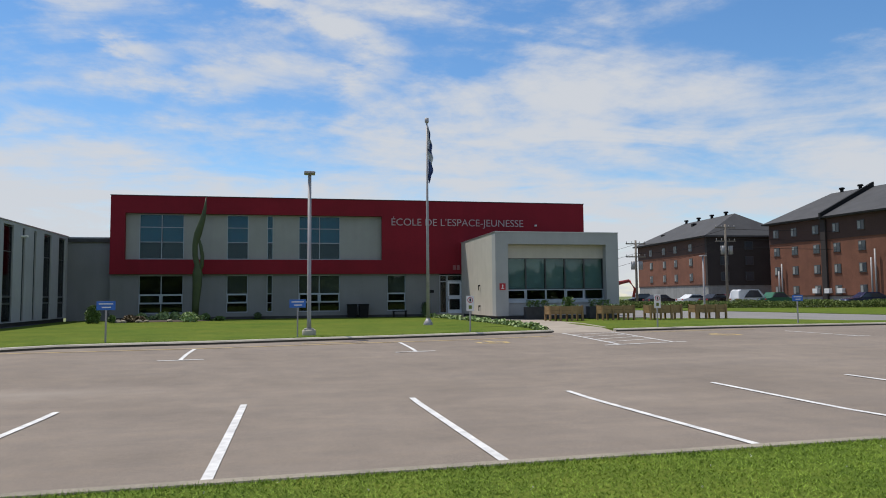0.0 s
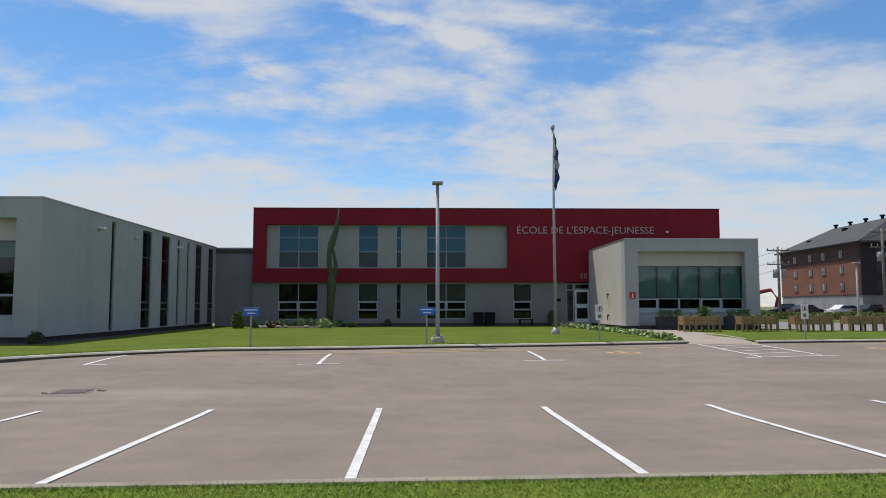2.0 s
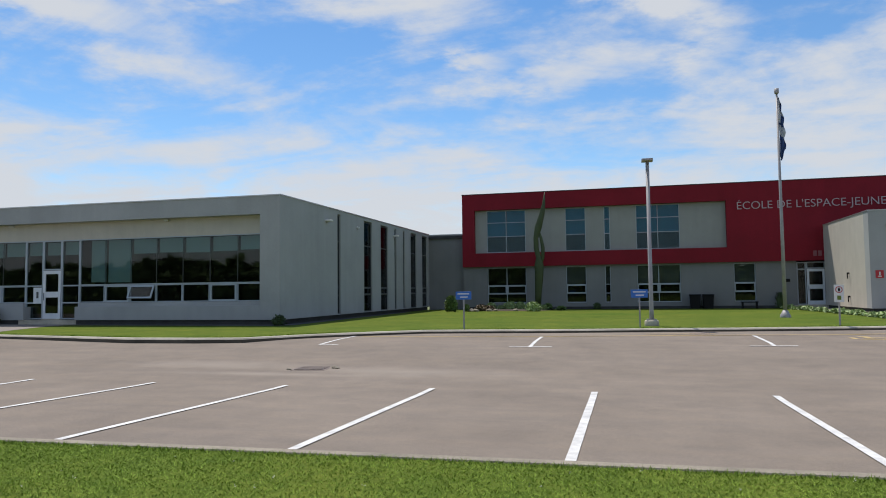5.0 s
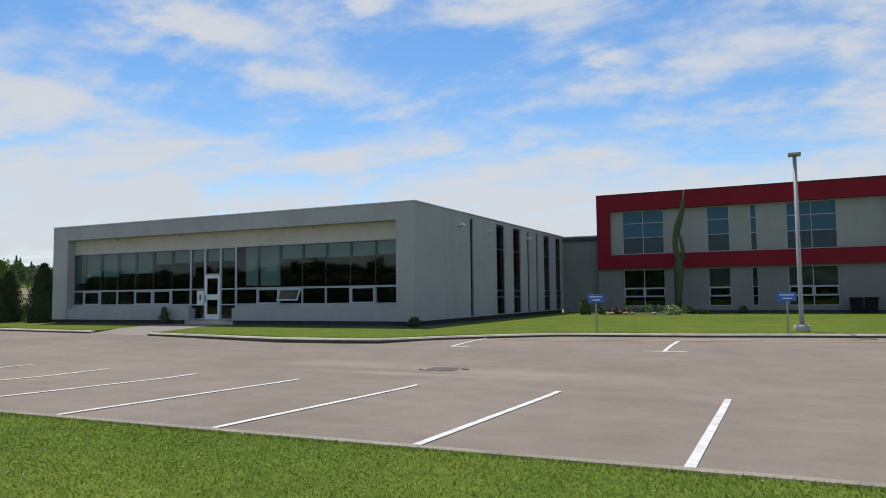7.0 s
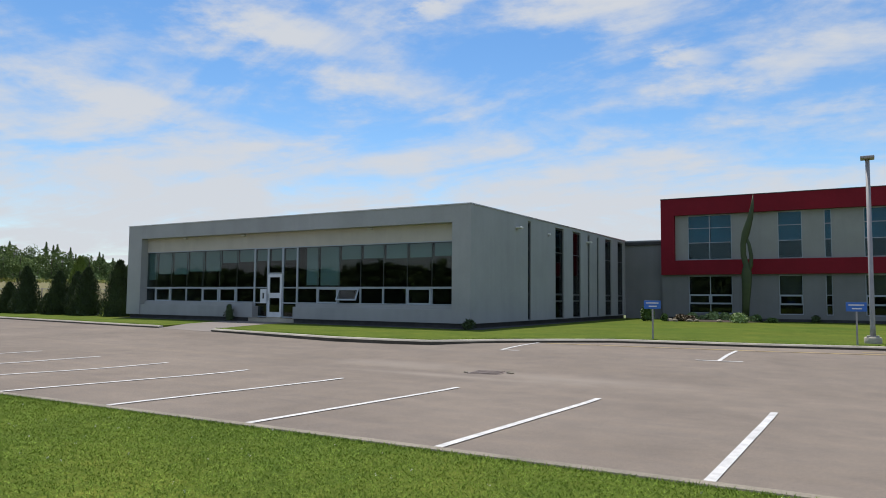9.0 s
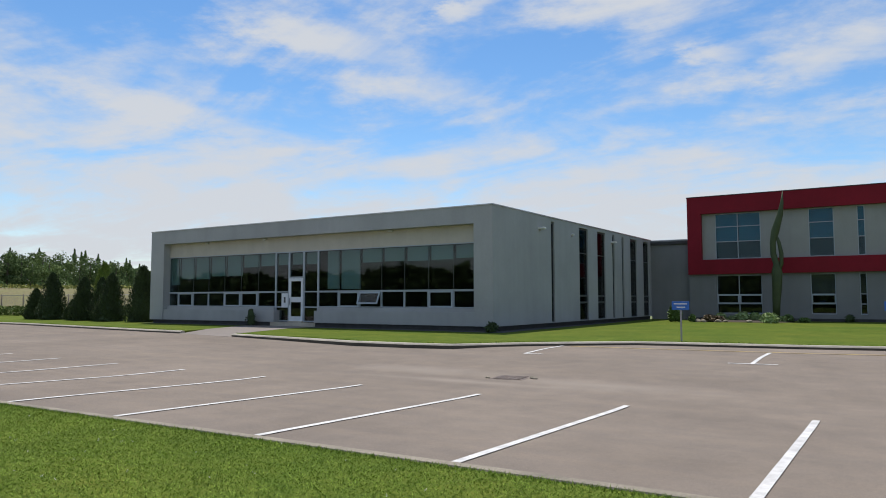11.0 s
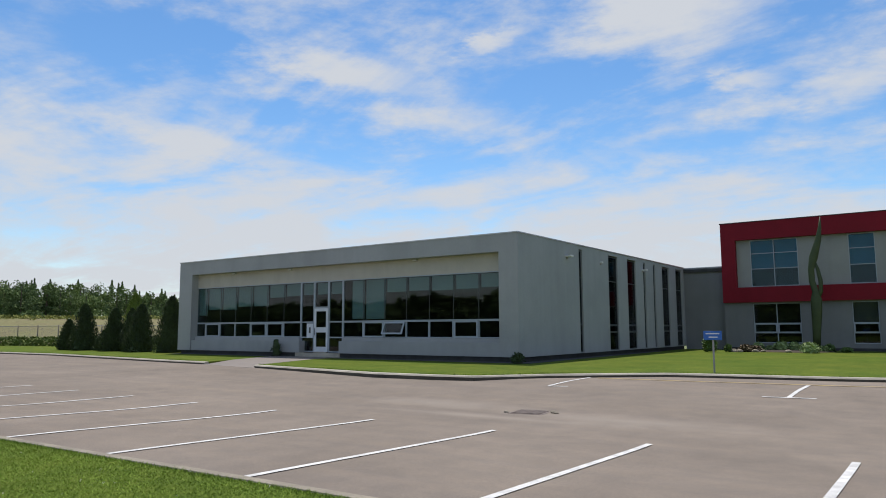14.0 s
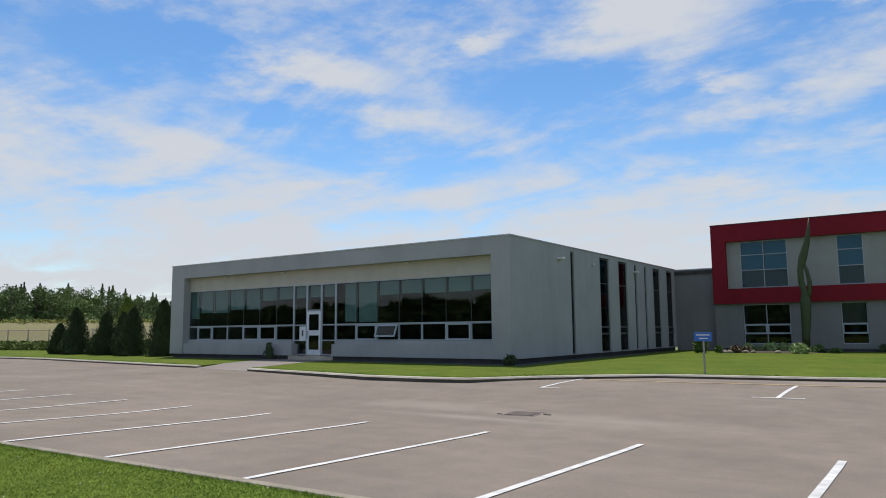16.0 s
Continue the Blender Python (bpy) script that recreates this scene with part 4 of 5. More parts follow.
fp = thing("flagpole", "tall steel flagpole with a limp flag", "flagpole", at=(6.43, 34.0, 0.30))
part("base", tube(bmesh.new(), [(0, 0, -0.2), (0, 0, 0.08), (0, 0, 0.3)], [0.26, 0.22, 0.10], 18), GALV, fp)
part("pole", tube(bmesh.new(), [(0, 0, 0.3), (0, 0, 4), (0, 0, 10.0)], [0.085, 0.07, 0.04], 14), GALV, fp)
part("finial", tube(bmesh.new(), [(0, 0, 9.95), (0, 0, 10.0), (0, 0, 10.18)], [0.08, 0.1, 0.1], 12), GALV, fp, "squat metal cap")
bm = bmesh.new()
rowsv = []
for i in range(26):
    z = 9.85 - i * 0.108
    s = i / 25
    w = 0.05 + 0.19 * math.sin(min(1, s * 1.5) * math.pi * 0.62) + 0.035 * math.sin(i * 1.1)
    if i > 20:
        w *= (26 - i) / 6
    rowsv.append([bm.verts.new((0.05 + w * k / 6, 0.07 * math.sin(k * 1.9 + i * 0.25), z - 0.25 * k / 6)) for k in range(7)])
for i, (a, b) in enumerate(zip(rowsv, rowsv[1:])):
    for k in range(6):
        f = bm.faces.new((a[k], a[k + 1], b[k + 1], b[k]))
        f.material_index = 1 if (11 < i < 16) or (i < 11 and k < 2) or (4 < i < 7) else 0
        f.smooth = True
fl = part("flag", bm, [NAVY, CLOTHW], fp, "limp dark blue and white cloth flag")
so = fl.modifiers.new("thick", "SOLIDIFY"); so.thickness = 0.008


def post_sign(x, y, kind):
    if kind == "blue":
        th = thing("parking_sign", "blue rectangular parking sign with white lines on steel post", "sign", "blue parking signs", at=(x, y, 0.31))
        part("post", block(-0.025, 0.025, -0.02, 0.02, -0.2, 1.27), GALV, th)
        part("plate", block(-0.28, 0.28, -0.04, -0.022, 1.0, 1.28, bevel=0.004), BLUE, th)
        part("text_bar", block(-0.21, 0.21, -0.044, -0.041, 1.18, 1.215), WHITEM, th)
        part("text_bar", block(-0.12, 0.15, -0.044, -0.041, 1.07, 1.105), WHITEM, th)
    else:
        th = thing("disabled_parking_sign", "white accessible parking sign plate on a steel post", "sign", "white parking signs", at=(x, y, 0.31))
        part("post", block(-0.025, 0.025, -0.02, 0.02, -0.2, 1.35), GALV, th)
        part("plate", block(-0.15, 0.15, -0.04, -0.022, 0.78, 1.36, bevel=0.004), WHITEM, th)
        bm = bmesh.new()
        bmesh.ops.create_cone(bm, cap_ends=True, segments=20, radius1=0.11, radius2=0.11, depth=0.004, matrix=Matrix.Translation((0, -0.042, 1.2)) @ pose(0, 0, 0, 90))
        part("ring", bm, SIGNRED, th)
        bm = bmesh.new()
        bmesh.ops.create_cone(bm, cap_ends=True, segments=20, radius1=0.085, radius2=0.085, depth=0.004, matrix=Matrix.Translation((0, -0.045, 1.2)) @ pose(0, 0, 0, 90))
        part("ring_face", bm, WHITEM, th)
        part("letter_shape", block(-0.03, 0.03, -0.05, -0.047, 1.14, 1.26), BLACK, th)
        part("symbol", block(-0.06, 0.06, -0.044, -0.041, 0.86, 1.0), CEDARL, th)
    return th


post_sign(-5.8, 24.3, "blue"); post_sign(0.16, 25.3, "blue"); post_sign(22.75, 28.7, "blue")
post_sign(6.6, 26.3, "white"); post_sign(15.2, 27.8, "white")

mh = thing("storm_drain", "rusty square cast iron storm drain grate in the asphalt", "drain", at=(-6.72, 13.95, lot_z(-6.72, 13.95)), rz=8)
part("frame", block(-0.36, 0.36, -0.36, 0.36, -0.05, 0.006), IRON, mh)
for i in range(-4, 5):
    part("bar", block(-0.3, 0.3, i * 0.07 - 0.02, i * 0.07 + 0.02, 0.006, 0.016), IRON, mh)
for i, (x, y, r) in enumerate(((-6.27, 14.08, 0.07), (-6.18, 14.02, 0.05), (-7.12, 13.66, 0.05))):
    bm = bmesh.new()
    bmesh.ops.create_icosphere(bm, subdivisions=2, radius=r)
    for v in bm.verts:
        v.co *= 1 + 0.35 * noise.noise(v.co * 14 + Vector((i * 3, 0, 0)))
        v.co.z *= 0.5
    ob = part("asphalt_lump", bm, EDGE)
    ob.matrix_basis = pose(x, y, lot_z(x, y) + r * 0.3)
    tagged(ob, "small pale lump of broken asphalt beside the drain", "stone", "asphalt lumps")
dr = thing("storm_drain", "small dark drain grate by the kerb", "drain", at=(1.95, 23.8, lot_z(1.95, 23.8)))
part("frame", tube(bmesh.new(), [(0, 0, -0.05), (0, 0, 0.014)], [0.33, 0.31], 20), IRON, dr)


# ---- greenery ----
def leaf(bm, p, s, rng, mi=0, up=0.3):
    d = Vector((rng.uniform(-1, 1), rng.uniform(-1, 1), rng.uniform(-0.3, 1) + up)).normalized()
    a = d.orthogonal().normalized()
    a.rotate(Matrix.Rotation(rng.uniform(0, 6.28), 3, d))
    b = d.cross(a)
    v = [bm.verts.new(p + q) for q in (-a * s * 0.5, b * s * 0.32, a * s * 0.5, -b * s * 0.32)]
    bm.faces.new(v).material_index = mi


def bush(x, y, z, r, h, leaves, name, label, material, seed, size=0.12, group="shrubs", cone=False, category="shrub"):
    rng = random.Random(seed)
    th = thing(name, label, category, group, at=(x, y, z))
    part("stem", tube(bmesh.new(), [(0, 0, -0.1), (0.02, 0, h * 0.5), (0, 0.02, h * 0.8)], [0.05 * max(r, 0.4), 0.03 * max(r, 0.4), 0.01], 6), BARK, th)
    bm = bmesh.new()
    lobes = [(rng.uniform(0, 6.28), rng.uniform(0.1, 0.9), rng.uniform(0.75, 1.15)) for _ in range(9)]
    for _ in range(leaves):
        t = rng.random() ** (1.5 if cone else 1.0)
        a = rng.uniform(0, 6.28)
        if cone:
            rr = r * (1 - t) ** 0.5 * (0.6 + 0.4 * min(1, t * 4 + 0.3))
        else:
            rr = r * math.sqrt(max(0.03, 1 - (2 * t - 0.75) ** 2 / 1.7))
        k = 1 + 0.16 * math.sin(3 * a + seed) * math.sin(9 * t + seed) + 0.1 * math.sin(7 * a + 5 * t)
        q = rr * k * rng.uniform(0.7, 1.0 + 0.16 * rng.random())
        leaf(bm, Vector((q * math.cos(a), q * math.sin(a), t * h)), size * rng.uniform(0.6, 1.4), rng)
    part("crown", bm, material, th)
    # dense core so that the shrub is not see-through
    bm = bmesh.new()
    bmesh.ops.create_icosphere(bm, subdivisions=3, radius=1.0)
    for v in bm.verts:
        t = (v.co.z + 1) / 2
        rr = r * ((1 - t) ** 0.62 if cone else math.sqrt(max(0.0, 1 - (2 * t - 0.75) ** 2 / 1.7))) * 0.72
        f = math.hypot(v.co.x, v.co.y) or 1
        j = 1 + 0.2 * noise.noise(v.co * 2.5 + Vector((seed, 0, 0)))
        v.co = Vector((v.co.x / f * rr * j, v.co.y / f * rr * j, t * h * 0.95))
    part("inner_foliage", bm, material, th)
    return th


def cedar(x, y, r, h, material, seed, label):
    """A cedar of upright feathery sprays in a few leaning spires."""
    rg = random.Random(seed)
    th = thing("cedar_tree", label, "tree", "cedars", at=(x, y, 0.24))
    part("trunk", tube(bmesh.new(), [(0, 0, -0.15), (0.02, 0, h * 0.45), (0, 0.02, h * 0.85)], [0.09, 0.05, 0.012], 7), BARK, th)
    bm = bmesh.new()
    spires = [(0.0, 0.0, 1.0, 1.0)] + [(rg.uniform(-0.55, 0.55) * r, rg.uniform(-0.4, 0.4) * r, rg.uniform(0.6, 0.92), rg.uniform(0.5, 0.75)) for _ in range(5)]
    for _ in range(9000):
        sx, sy, sh, sw = spires[0] if rg.random() < 0.35 else spires[rg.randrange(6)]
        t = rg.random() ** 1.15
        a = rg.uniform(0, 6.28)
        rr = r * sw * (1 - t) ** 0.62 * min(1.0, 0.72 + t * 1.6)
        q = rr * rg.uniform(0.62, 1.08) * (1 + 0.14 * math.sin(5 * a + 11 * t + seed))
        p = Vector((sx * (1 - 0.4 * t) + q * math.cos(a), sy * (1 - 0.4 * t) + q * math.sin(a), 0.04 + t * h * sh))
        up = Vector((0.45 * math.cos(a) + rg.gauss(0, 0.25), 0.45 * math.sin(a) + rg.gauss(0, 0.25), 1)).normalized()
        side = Vector((-math.sin(a + rg.gauss(0, 0.7)), math.cos(a + rg.gauss(0, 0.7)), rg.gauss(0, 0.2))).normalized()
        ln, wd = rg.uniform(0.09, 0.22), rg.uniform(0.02, 0.045)
        bm.faces.new([bm.verts.new(c) for c in (p - side * wd * 0.4, p + side * wd + up * ln * 0.4, p + up * ln, p - side * wd + up * ln * 0.4)])
    part("crown", bm, material, th)
    bm = bmesh.new()
    bmesh.ops.create_icosphere(bm, subdivisions=3, radius=1.0)
    for v in bm.verts:
        t = (v.co.z + 1) / 2
        f = math.hypot(v.co.x, v.co.y) or 1
        rr = r * 0.7 * (1 - t) ** 0.62 * (1 + 0.25 * noise.noise(v.co * 3 + Vector((seed, 0, 0))))
        v.co = Vector((v.co.x / f * rr, v.co.y / f * rr, 0.03 + t * h * 0.88))
    part("inner_foliage", bm, material, th)
    return th


for i, (x, y, r, h, m, lab) in enumerate(((-52.0, 27.5, 0.95, 2.1, CEDAR, "low dark green cedar at the end of the row"), (-49.9, 27.5, 1.15, 3.2, CEDAR, "tall dark green pyramidal cedar in the row"),
                                          (-47.7, 27.8, 0.7, 1.3, CEDAR, "short dark green cedar between taller ones"), (-45.9, 27.5, 1.1, 2.8, CEDAR, "dense dark green pyramidal cedar in the row"),
                                          (-48.0, 30.2, 1.2, 4.0, CEDARL, "yellow-green taller cedar behind the row"), (-44.2, 27.7, 0.85, 2.75, CEDAR, "dense dark green pyramidal cedar in the row"),
                                          (-42.6, 27.4, 1.2, 3.0, CEDAR, "broad dark green pyramidal cedar in the row"), (-39.75, 27.7, 1.25, 3.45, CEDAR, "tall dark green cedar beside the wing wall"))):
    cedar(x, y, r * 0.9, h, m, 10 + i, lab)
bush(-11.25, 44.2, 0.32, 0.37, 1.0, 900, "shrub", "small round dark green shrub near the facade", LEAF, 31)
bush(-10.3, 44.5, 0.32, 0.2, 0.42, 300, "shrub", "small loose green shrub near the facade", LEAF, 32)
# the planted bed: soil mound, stones and single plants with bare ground between
bm = bmesh.new()
ringv = []
for j, (k, zz) in enumerate(((1.0, 0.30), (0.92, 0.335), (0.6, 0.37), (0.25, 0.385))):
    ringv.append([bm.verts.new((-7.9 + 2.9 * k * math.cos(a) * (1 + 0.06 * math.sin(3 * a)), 46.6 + 1.7 * k * math.sin(a) * (1 + 0.08 * math.sin(5 * a)), zz)) for a in (2 * math.pi * i / 28 for i in range(28))])
for a, b in zip(ringv, ringv[1:]):
    for i in range(28):
        bm.faces.new((a[i], a[(i + 1) % 28], b[(i + 1) % 28], b[i]))
bm.faces.new(ringv[-1])
tagged(part("planting_bed", bm, SOIL), "low mound of dark soil below the windows", "flower bed", kind="structure")
for i, (x, y, r, h, m, lab) in enumerate(((-9.22, 47.2, 0.34, 0.46, LEAFL, "pale green leafy plant in the bed"), (-8.58, 47.5, 0.26, 0.30, LEAFL, "small pale green plant in the bed"),
                                          (-7.93, 47.1, 0.40, 0.55, LEAFL, "larger pale green plant in the bed"), (-7.25, 47.4, 0.34, 0.50, LEAFL, "pale green leafy plant in the bed"),
                                          (-6.04, 44.6, 0.48, 0.55, LEAFL, "broad pale green plant at the lawn edge"), (-5.4, 47.0, 0.30, 0.40, LEAF, "small green plant by the sculpture"),
                                          (-5.66, 46.6, 0.28, 0.30, LEAFL, "small pale plant by the sculpture"), (-4.5, 46.8, 0.26, 0.22, LEAF, "low green plant at the end of the bed"),
                                          (-9.45, 45.2, 0.38, 0.40, DRYLEAF, "low reddish dry plant in the bed"), (-9.0, 45.6, 0.30, 0.30, DRYLEAF, "small reddish dry plant in the bed"))):
    bush(x, y, 0.32, r, h, 170, "border_plant", lab, m, 50 + i, 0.17, "border plants", category="plant")
for i, (x, y, r) in enumerate(((-10.0, 44.6, 0.22), (-9.65, 44.4, 0.16), (-9.75, 44.9, 0.18), (-8.9, 44.8, 0.2), (-8.5, 44.95, 0.15), (-7.2, 45.0, 0.17))):
    bm = bmesh.new()
    bmesh.ops.create_icosphere(bm, subdivisions=2, radius=r)
    for v in bm.verts:
        v.co *= 1 + 0.3 * noise.noise(v.co * 6 + Vector((i * 5, 0, 0)))
        v.co.z *= 0.6
    ob = part("garden_stone", bm, EDGE)
    ob.matrix_basis = pose(x, y, 0.35)
    tagged(ob, "rounded grey stone edging the planted bed", "stone", "garden stones")
for i in range(24):
    t = i / 23
    x, y = 9.2 + 0.9 * math.sin(t * 2.4) - 0.1, 47.5 - 20.2 * t
    bush(x, y, 0.32, 0.26 + 0.1 * math.sin(i * 3.3), 0.16 + 0.06 * math.sin(i * 2.1), 55, "hosta_plant", "low pale green leafy plant edging the walkway", LEAFL, 80 + i, 0.2, "walkway plants", category="plant")
for i, (x, y) in enumerate(((-14.0, 26.3), (-28.7, 26.6), (9.0, 48.8), (-2.3, 48.9))):
    bush(x, y, 0.32, 0.26, 0.4 + 0.45 * (i == 1) + 0.6 * (i == 2), 140, "border_plant", "small dark tuft of weeds at the wall foot", CEDAR, 120 + i, 0.12, "wall weeds", category="plant")

# green stem sculpture
sc = thing("garden_sculpture", "tall green painted metal plant sculpture with an open loop", "sculpture", at=(-6.1, 47.6, 0.3))
SC = ((0, 0, 0, 0.20), (0.03, 0, 1.0, 0.22), (0.1, 0, 2.2, 0.28), (0.12, 0, 3.0, 0.31), (0.1, 0, 3.5, 0.18), (-0.05, 0, 4.1, 0.17), (-0.06, 0, 4.8, 0.17), (0.1, 0, 5.5, 0.24), (0.4, 0, 6.5, 0.17), (0.52, 0, 7.2, 0.10), (0.58, 0, 7.9, 0.02))
bm = bmesh.new()
tube(bm, [(a, b, c) for a, b, c, d in SC], [d for a, b, c, d in SC], 10)
tube(bm, [(0.12, 0, 2.9), (0.38, 0, 3.5), (0.4, 0, 4.1), (0.28, 0, 4.8), (0.14, 0, 5.3)], [0.14, 0.12, 0.12, 0.1, 0.06], 8)
for v in bm.verts:
    v.co.y *= 0.5
part("stem", bm, SCULPT, sc)

# ---- planters, bins ----
def planter(x, y, w, seed, plant):
    th = thing("raised_planter", "weathered wooden raised planter box on square legs", "planter", "raised planters", at=(x, y, 0.32))
    for zz in (0.33, 0.55):
        part("board", block(-w / 2, w / 2, -0.36, -0.33, zz, zz + 0.21), WOOD, th)
        part("board", block(-w / 2, w / 2, 0.33, 0.36, zz, zz + 0.21), WOOD, th)
        part("end_board", block(-w / 2, -w / 2 + 0.03, -0.33, 0.33, zz, zz + 0.21), WOOD, th)
        part("end_board", block(w / 2 - 0.03, w / 2, -0.33, 0.33, zz, zz + 0.21), WOOD, th)
    for lx in (-w / 2 + 0.05, -w / 6, w / 6, w / 2 - 0.05):
        for ly in (-0.31, 0.31):
            part("leg", block(lx - 0.05, lx + 0.05, ly - 0.05 + (-0.05 if ly < 0 else 0.05), ly + 0.05 + (-0.05 if ly < 0 else 0.05), -0.05, 0.8), WOOD, th)
    part("soil", block(-w / 2 + 0.03, w / 2 - 0.03, -0.33, 0.33, 0.4, 0.7), SOIL, th)
    rng = random.Random(seed)
    bm = bmesh.new()
    for _ in range(plant):
        leaf(bm, Vector((rng.uniform(-w / 2, w / 2) * 0.85, rng.uniform(-0.3, 0.3), rng.uniform(0.68, 0.86))), 0.12, rng)
    if seed == 1:
        for _ in range(500):
            leaf(bm, Vector((0.25 + rng.gauss(0, 0.13), rng.gauss(0, 0.13), rng.uniform(0.7, 1.25))), 0.12, rng)
    part("planting", bm, LEAF, th)["kind"] = "stuff"


for i, x in enumerate((14.45, 17.6, 20.25, 23.1)):
    planter(x, 36.6 + 0.25 * math.sin(i * 2), 1.95, i + 1, 90)
for i, x in enumerate((14.0, 17.9)):
    th = thing("dark_planter", "dark weathered planter with shrubs against the pavilion wall", "planter", "pavilion planters", at=(x, 39.6, 0.30))
    part("body", block(-0.75, 0.75, -0.3, 0.3, 0.0, 0.72, bevel=0.02), FOUND, th)
    rng = random.Random(60 + i)
    bm = bmesh.new()
    for _ in range(350):
        leaf(bm, Vector((rng.uniform(-0.65, 0.65), rng.uniform(-0.25, 0.25), rng.uniform(0.7, 1.1))), 0.12, rng)
    part("planting", bm, LEAF, th)["kind"] = "stuff"
for i, x in enumerate((3.95, 4.75)):
    th = thing("rubbish_bin", "black plastic rubbish bin standing against the wall", "bin", "rubbish bins", at=(x, 48.8, 0.29))
    bm = block(-0.32, 0.32, -0.3, 0.3, 0.0, 0.85)
    for v in bm.verts:
        if v.co.z < 0.1:
            v.co.x *= 0.85; v.co.y *= 0.85
    part("body", bm, BLACK, th)
    part("lid", block(-0.35, 0.35, -0.33, 0.33, 0.85, 0.93, bevel=0.02), BLACK, th)
th = thing("low_bench", "low dark bench standing against the wall", "bench", at=(7.2, 48.6, 0.32))
part("seat", block(-0.5, 0.5, -0.2, 0.2, 0.35, 0.42), BLACK, th)
for lx in (-0.42, 0.42):
    part("leg", block(lx - 0.04, lx + 0.04, -0.18, 0.18, -0.02, 0.35), BLACK, th)


# ---- apartment buildings ----
BASEW = mat("basement_concrete", (0.27, 0.27, 0.26), 0.9, 0.12, 0.6, 20, 0.2, streaks=0.12)
GLASSD = mat("dark_window_glass", (0.05, 0.06, 0.07), 0.05, 0.1, 2, 10, 0.0)


def apartment(name, corner, bearing, length, depth, eave, ridge, hips, base, split, cols, levels, vents, label):
    """A brick block; local x runs along the long face, local -y into the building."""
    rz = 90 - bearing
    th = thing(name, label, "apartment building", "apartment buildings", at=(corner[0], corner[1], 0.2), rz=rz)

    def bx(a0, a1, d0, d1, z0, z1):
        return block(a0, a1, -d1, -d0, z0, z1)
    part("base_wall", bx(0.05, length - 0.05, 0.05, depth - 0.05, -0.3, base), BASEW, th, "pale concrete basement wall")
    part("wall", bx(0.5, length, 0, depth, base, split), BRICK, th, "orange-red brick lower wall")
    part("wall", bx(0.5, length, -0.05, depth + 0.05, split, eave), BRICKD, th, "dark brown brick top storey")
    # shade of the end face is put into a darker brick colour
    part("end_wall", bx(-0.05, 0.5, -0.07, depth + 0.07, base, eave), BRICKX, th, "brick end wall coloured dark for its shaded side")
    for z in (base + 0.02, split - 0.12):
        part("brick_course", bx(0.5, length + 0.03, -0.03 if z < split - 0.5 else -0.08, 0.0, z, z + 0.14), BRICKD, th)
    bm = bmesh.new()
    o, hd = 0.6, depth / 2
    lo = [bm.verts.new(p) for p in ((-o, o, eave), (length + o, o, eave), (length + o, -depth - o, eave), (-o, -depth - o, eave))]
    lo2 = [bm.verts.new(p.co + Vector((0, 0, 0.2))) for p in lo]
    r0, r1 = bm.verts.new((hips[0], -hd, ridge)), bm.verts.new((length - hips[1], -hd, ridge))
    bm.faces.new(lo[::-1])
    for i in range(4):
        bm.faces.new((lo[i], lo[(i + 1) % 4], lo2[(i + 1) % 4], lo2[i]))
    bm.faces.new((lo2[0], lo2[1], r1, r0)); bm.faces.new((lo2[2], lo2[3], r0, r1))
    bm.faces.new((lo2[1], lo2[2], r1)); bm.faces.new((lo2[3], lo2[0], r0))
    bmesh.ops.recalc_face_normals(bm, faces=bm.faces[:])
    roof = part("roof", bm, SHINGLE, th, "grey shingled hip roof")
    part("gutter", bx(-o, length + o, -o - 0.1, -o, eave + 0.02, eave + 0.18), BLACK, roof)
    for a in vents:
        vt = part("roof_vent", tube(bmesh.new(), [(a, -hd, ridge - 0.2), (a, -hd, ridge + 0.35)], [0.2, 0.2], 10), BLACK, roof)
        part("vent_cap", tube(bmesh.new(), [(a, -hd, ridge + 0.3), (a, -hd, ridge + 0.5)], [0.36, 0.30], 10), BLACK, vt)
    for a in cols:
        for k, z in enumerate(levels):
            out = 0.05 if z > split else 0.0
            w = part("window", bx(a - 0.45, a + 0.45, -0.04 - out, 0.02 - out, z - 0.52, z + 0.52), DARKF, th)
            part("window_sill", bx(a - 0.5, a + 0.5, -0.08 - out, -0.0 - out, z - 0.58, z - 0.52), BRICKD, w)
            for c in (-0.27, 0.27):
                part("pane", bx(a + c * 0.8 - 0.19, a + c * 0.8 + 0.19, -0.055 - out, -0.04 - out, z - 0.46, z + 0.46), GLASSD, w)
            part("blind", bx(a + 0.05, a + 0.38, -0.062 - out, -0.055 - out, z - (0.40 if (k + int(a)) % 3 else -0.1), z + 0.42), PANEL, w)
    for c in range(3):
        d = depth * (0.2 + 0.3 * c)
        for z in levels:
            w = part("window", bx(-0.11, -0.04, d - 0.6, d + 0.6, z - 0.6, z + 0.6), DARKF, th)
            part("pane", bx(-0.125, -0.11, d - 0.52, d + 0.52, z - 0.52, z + 0.52), GLASSD, w)
    return th


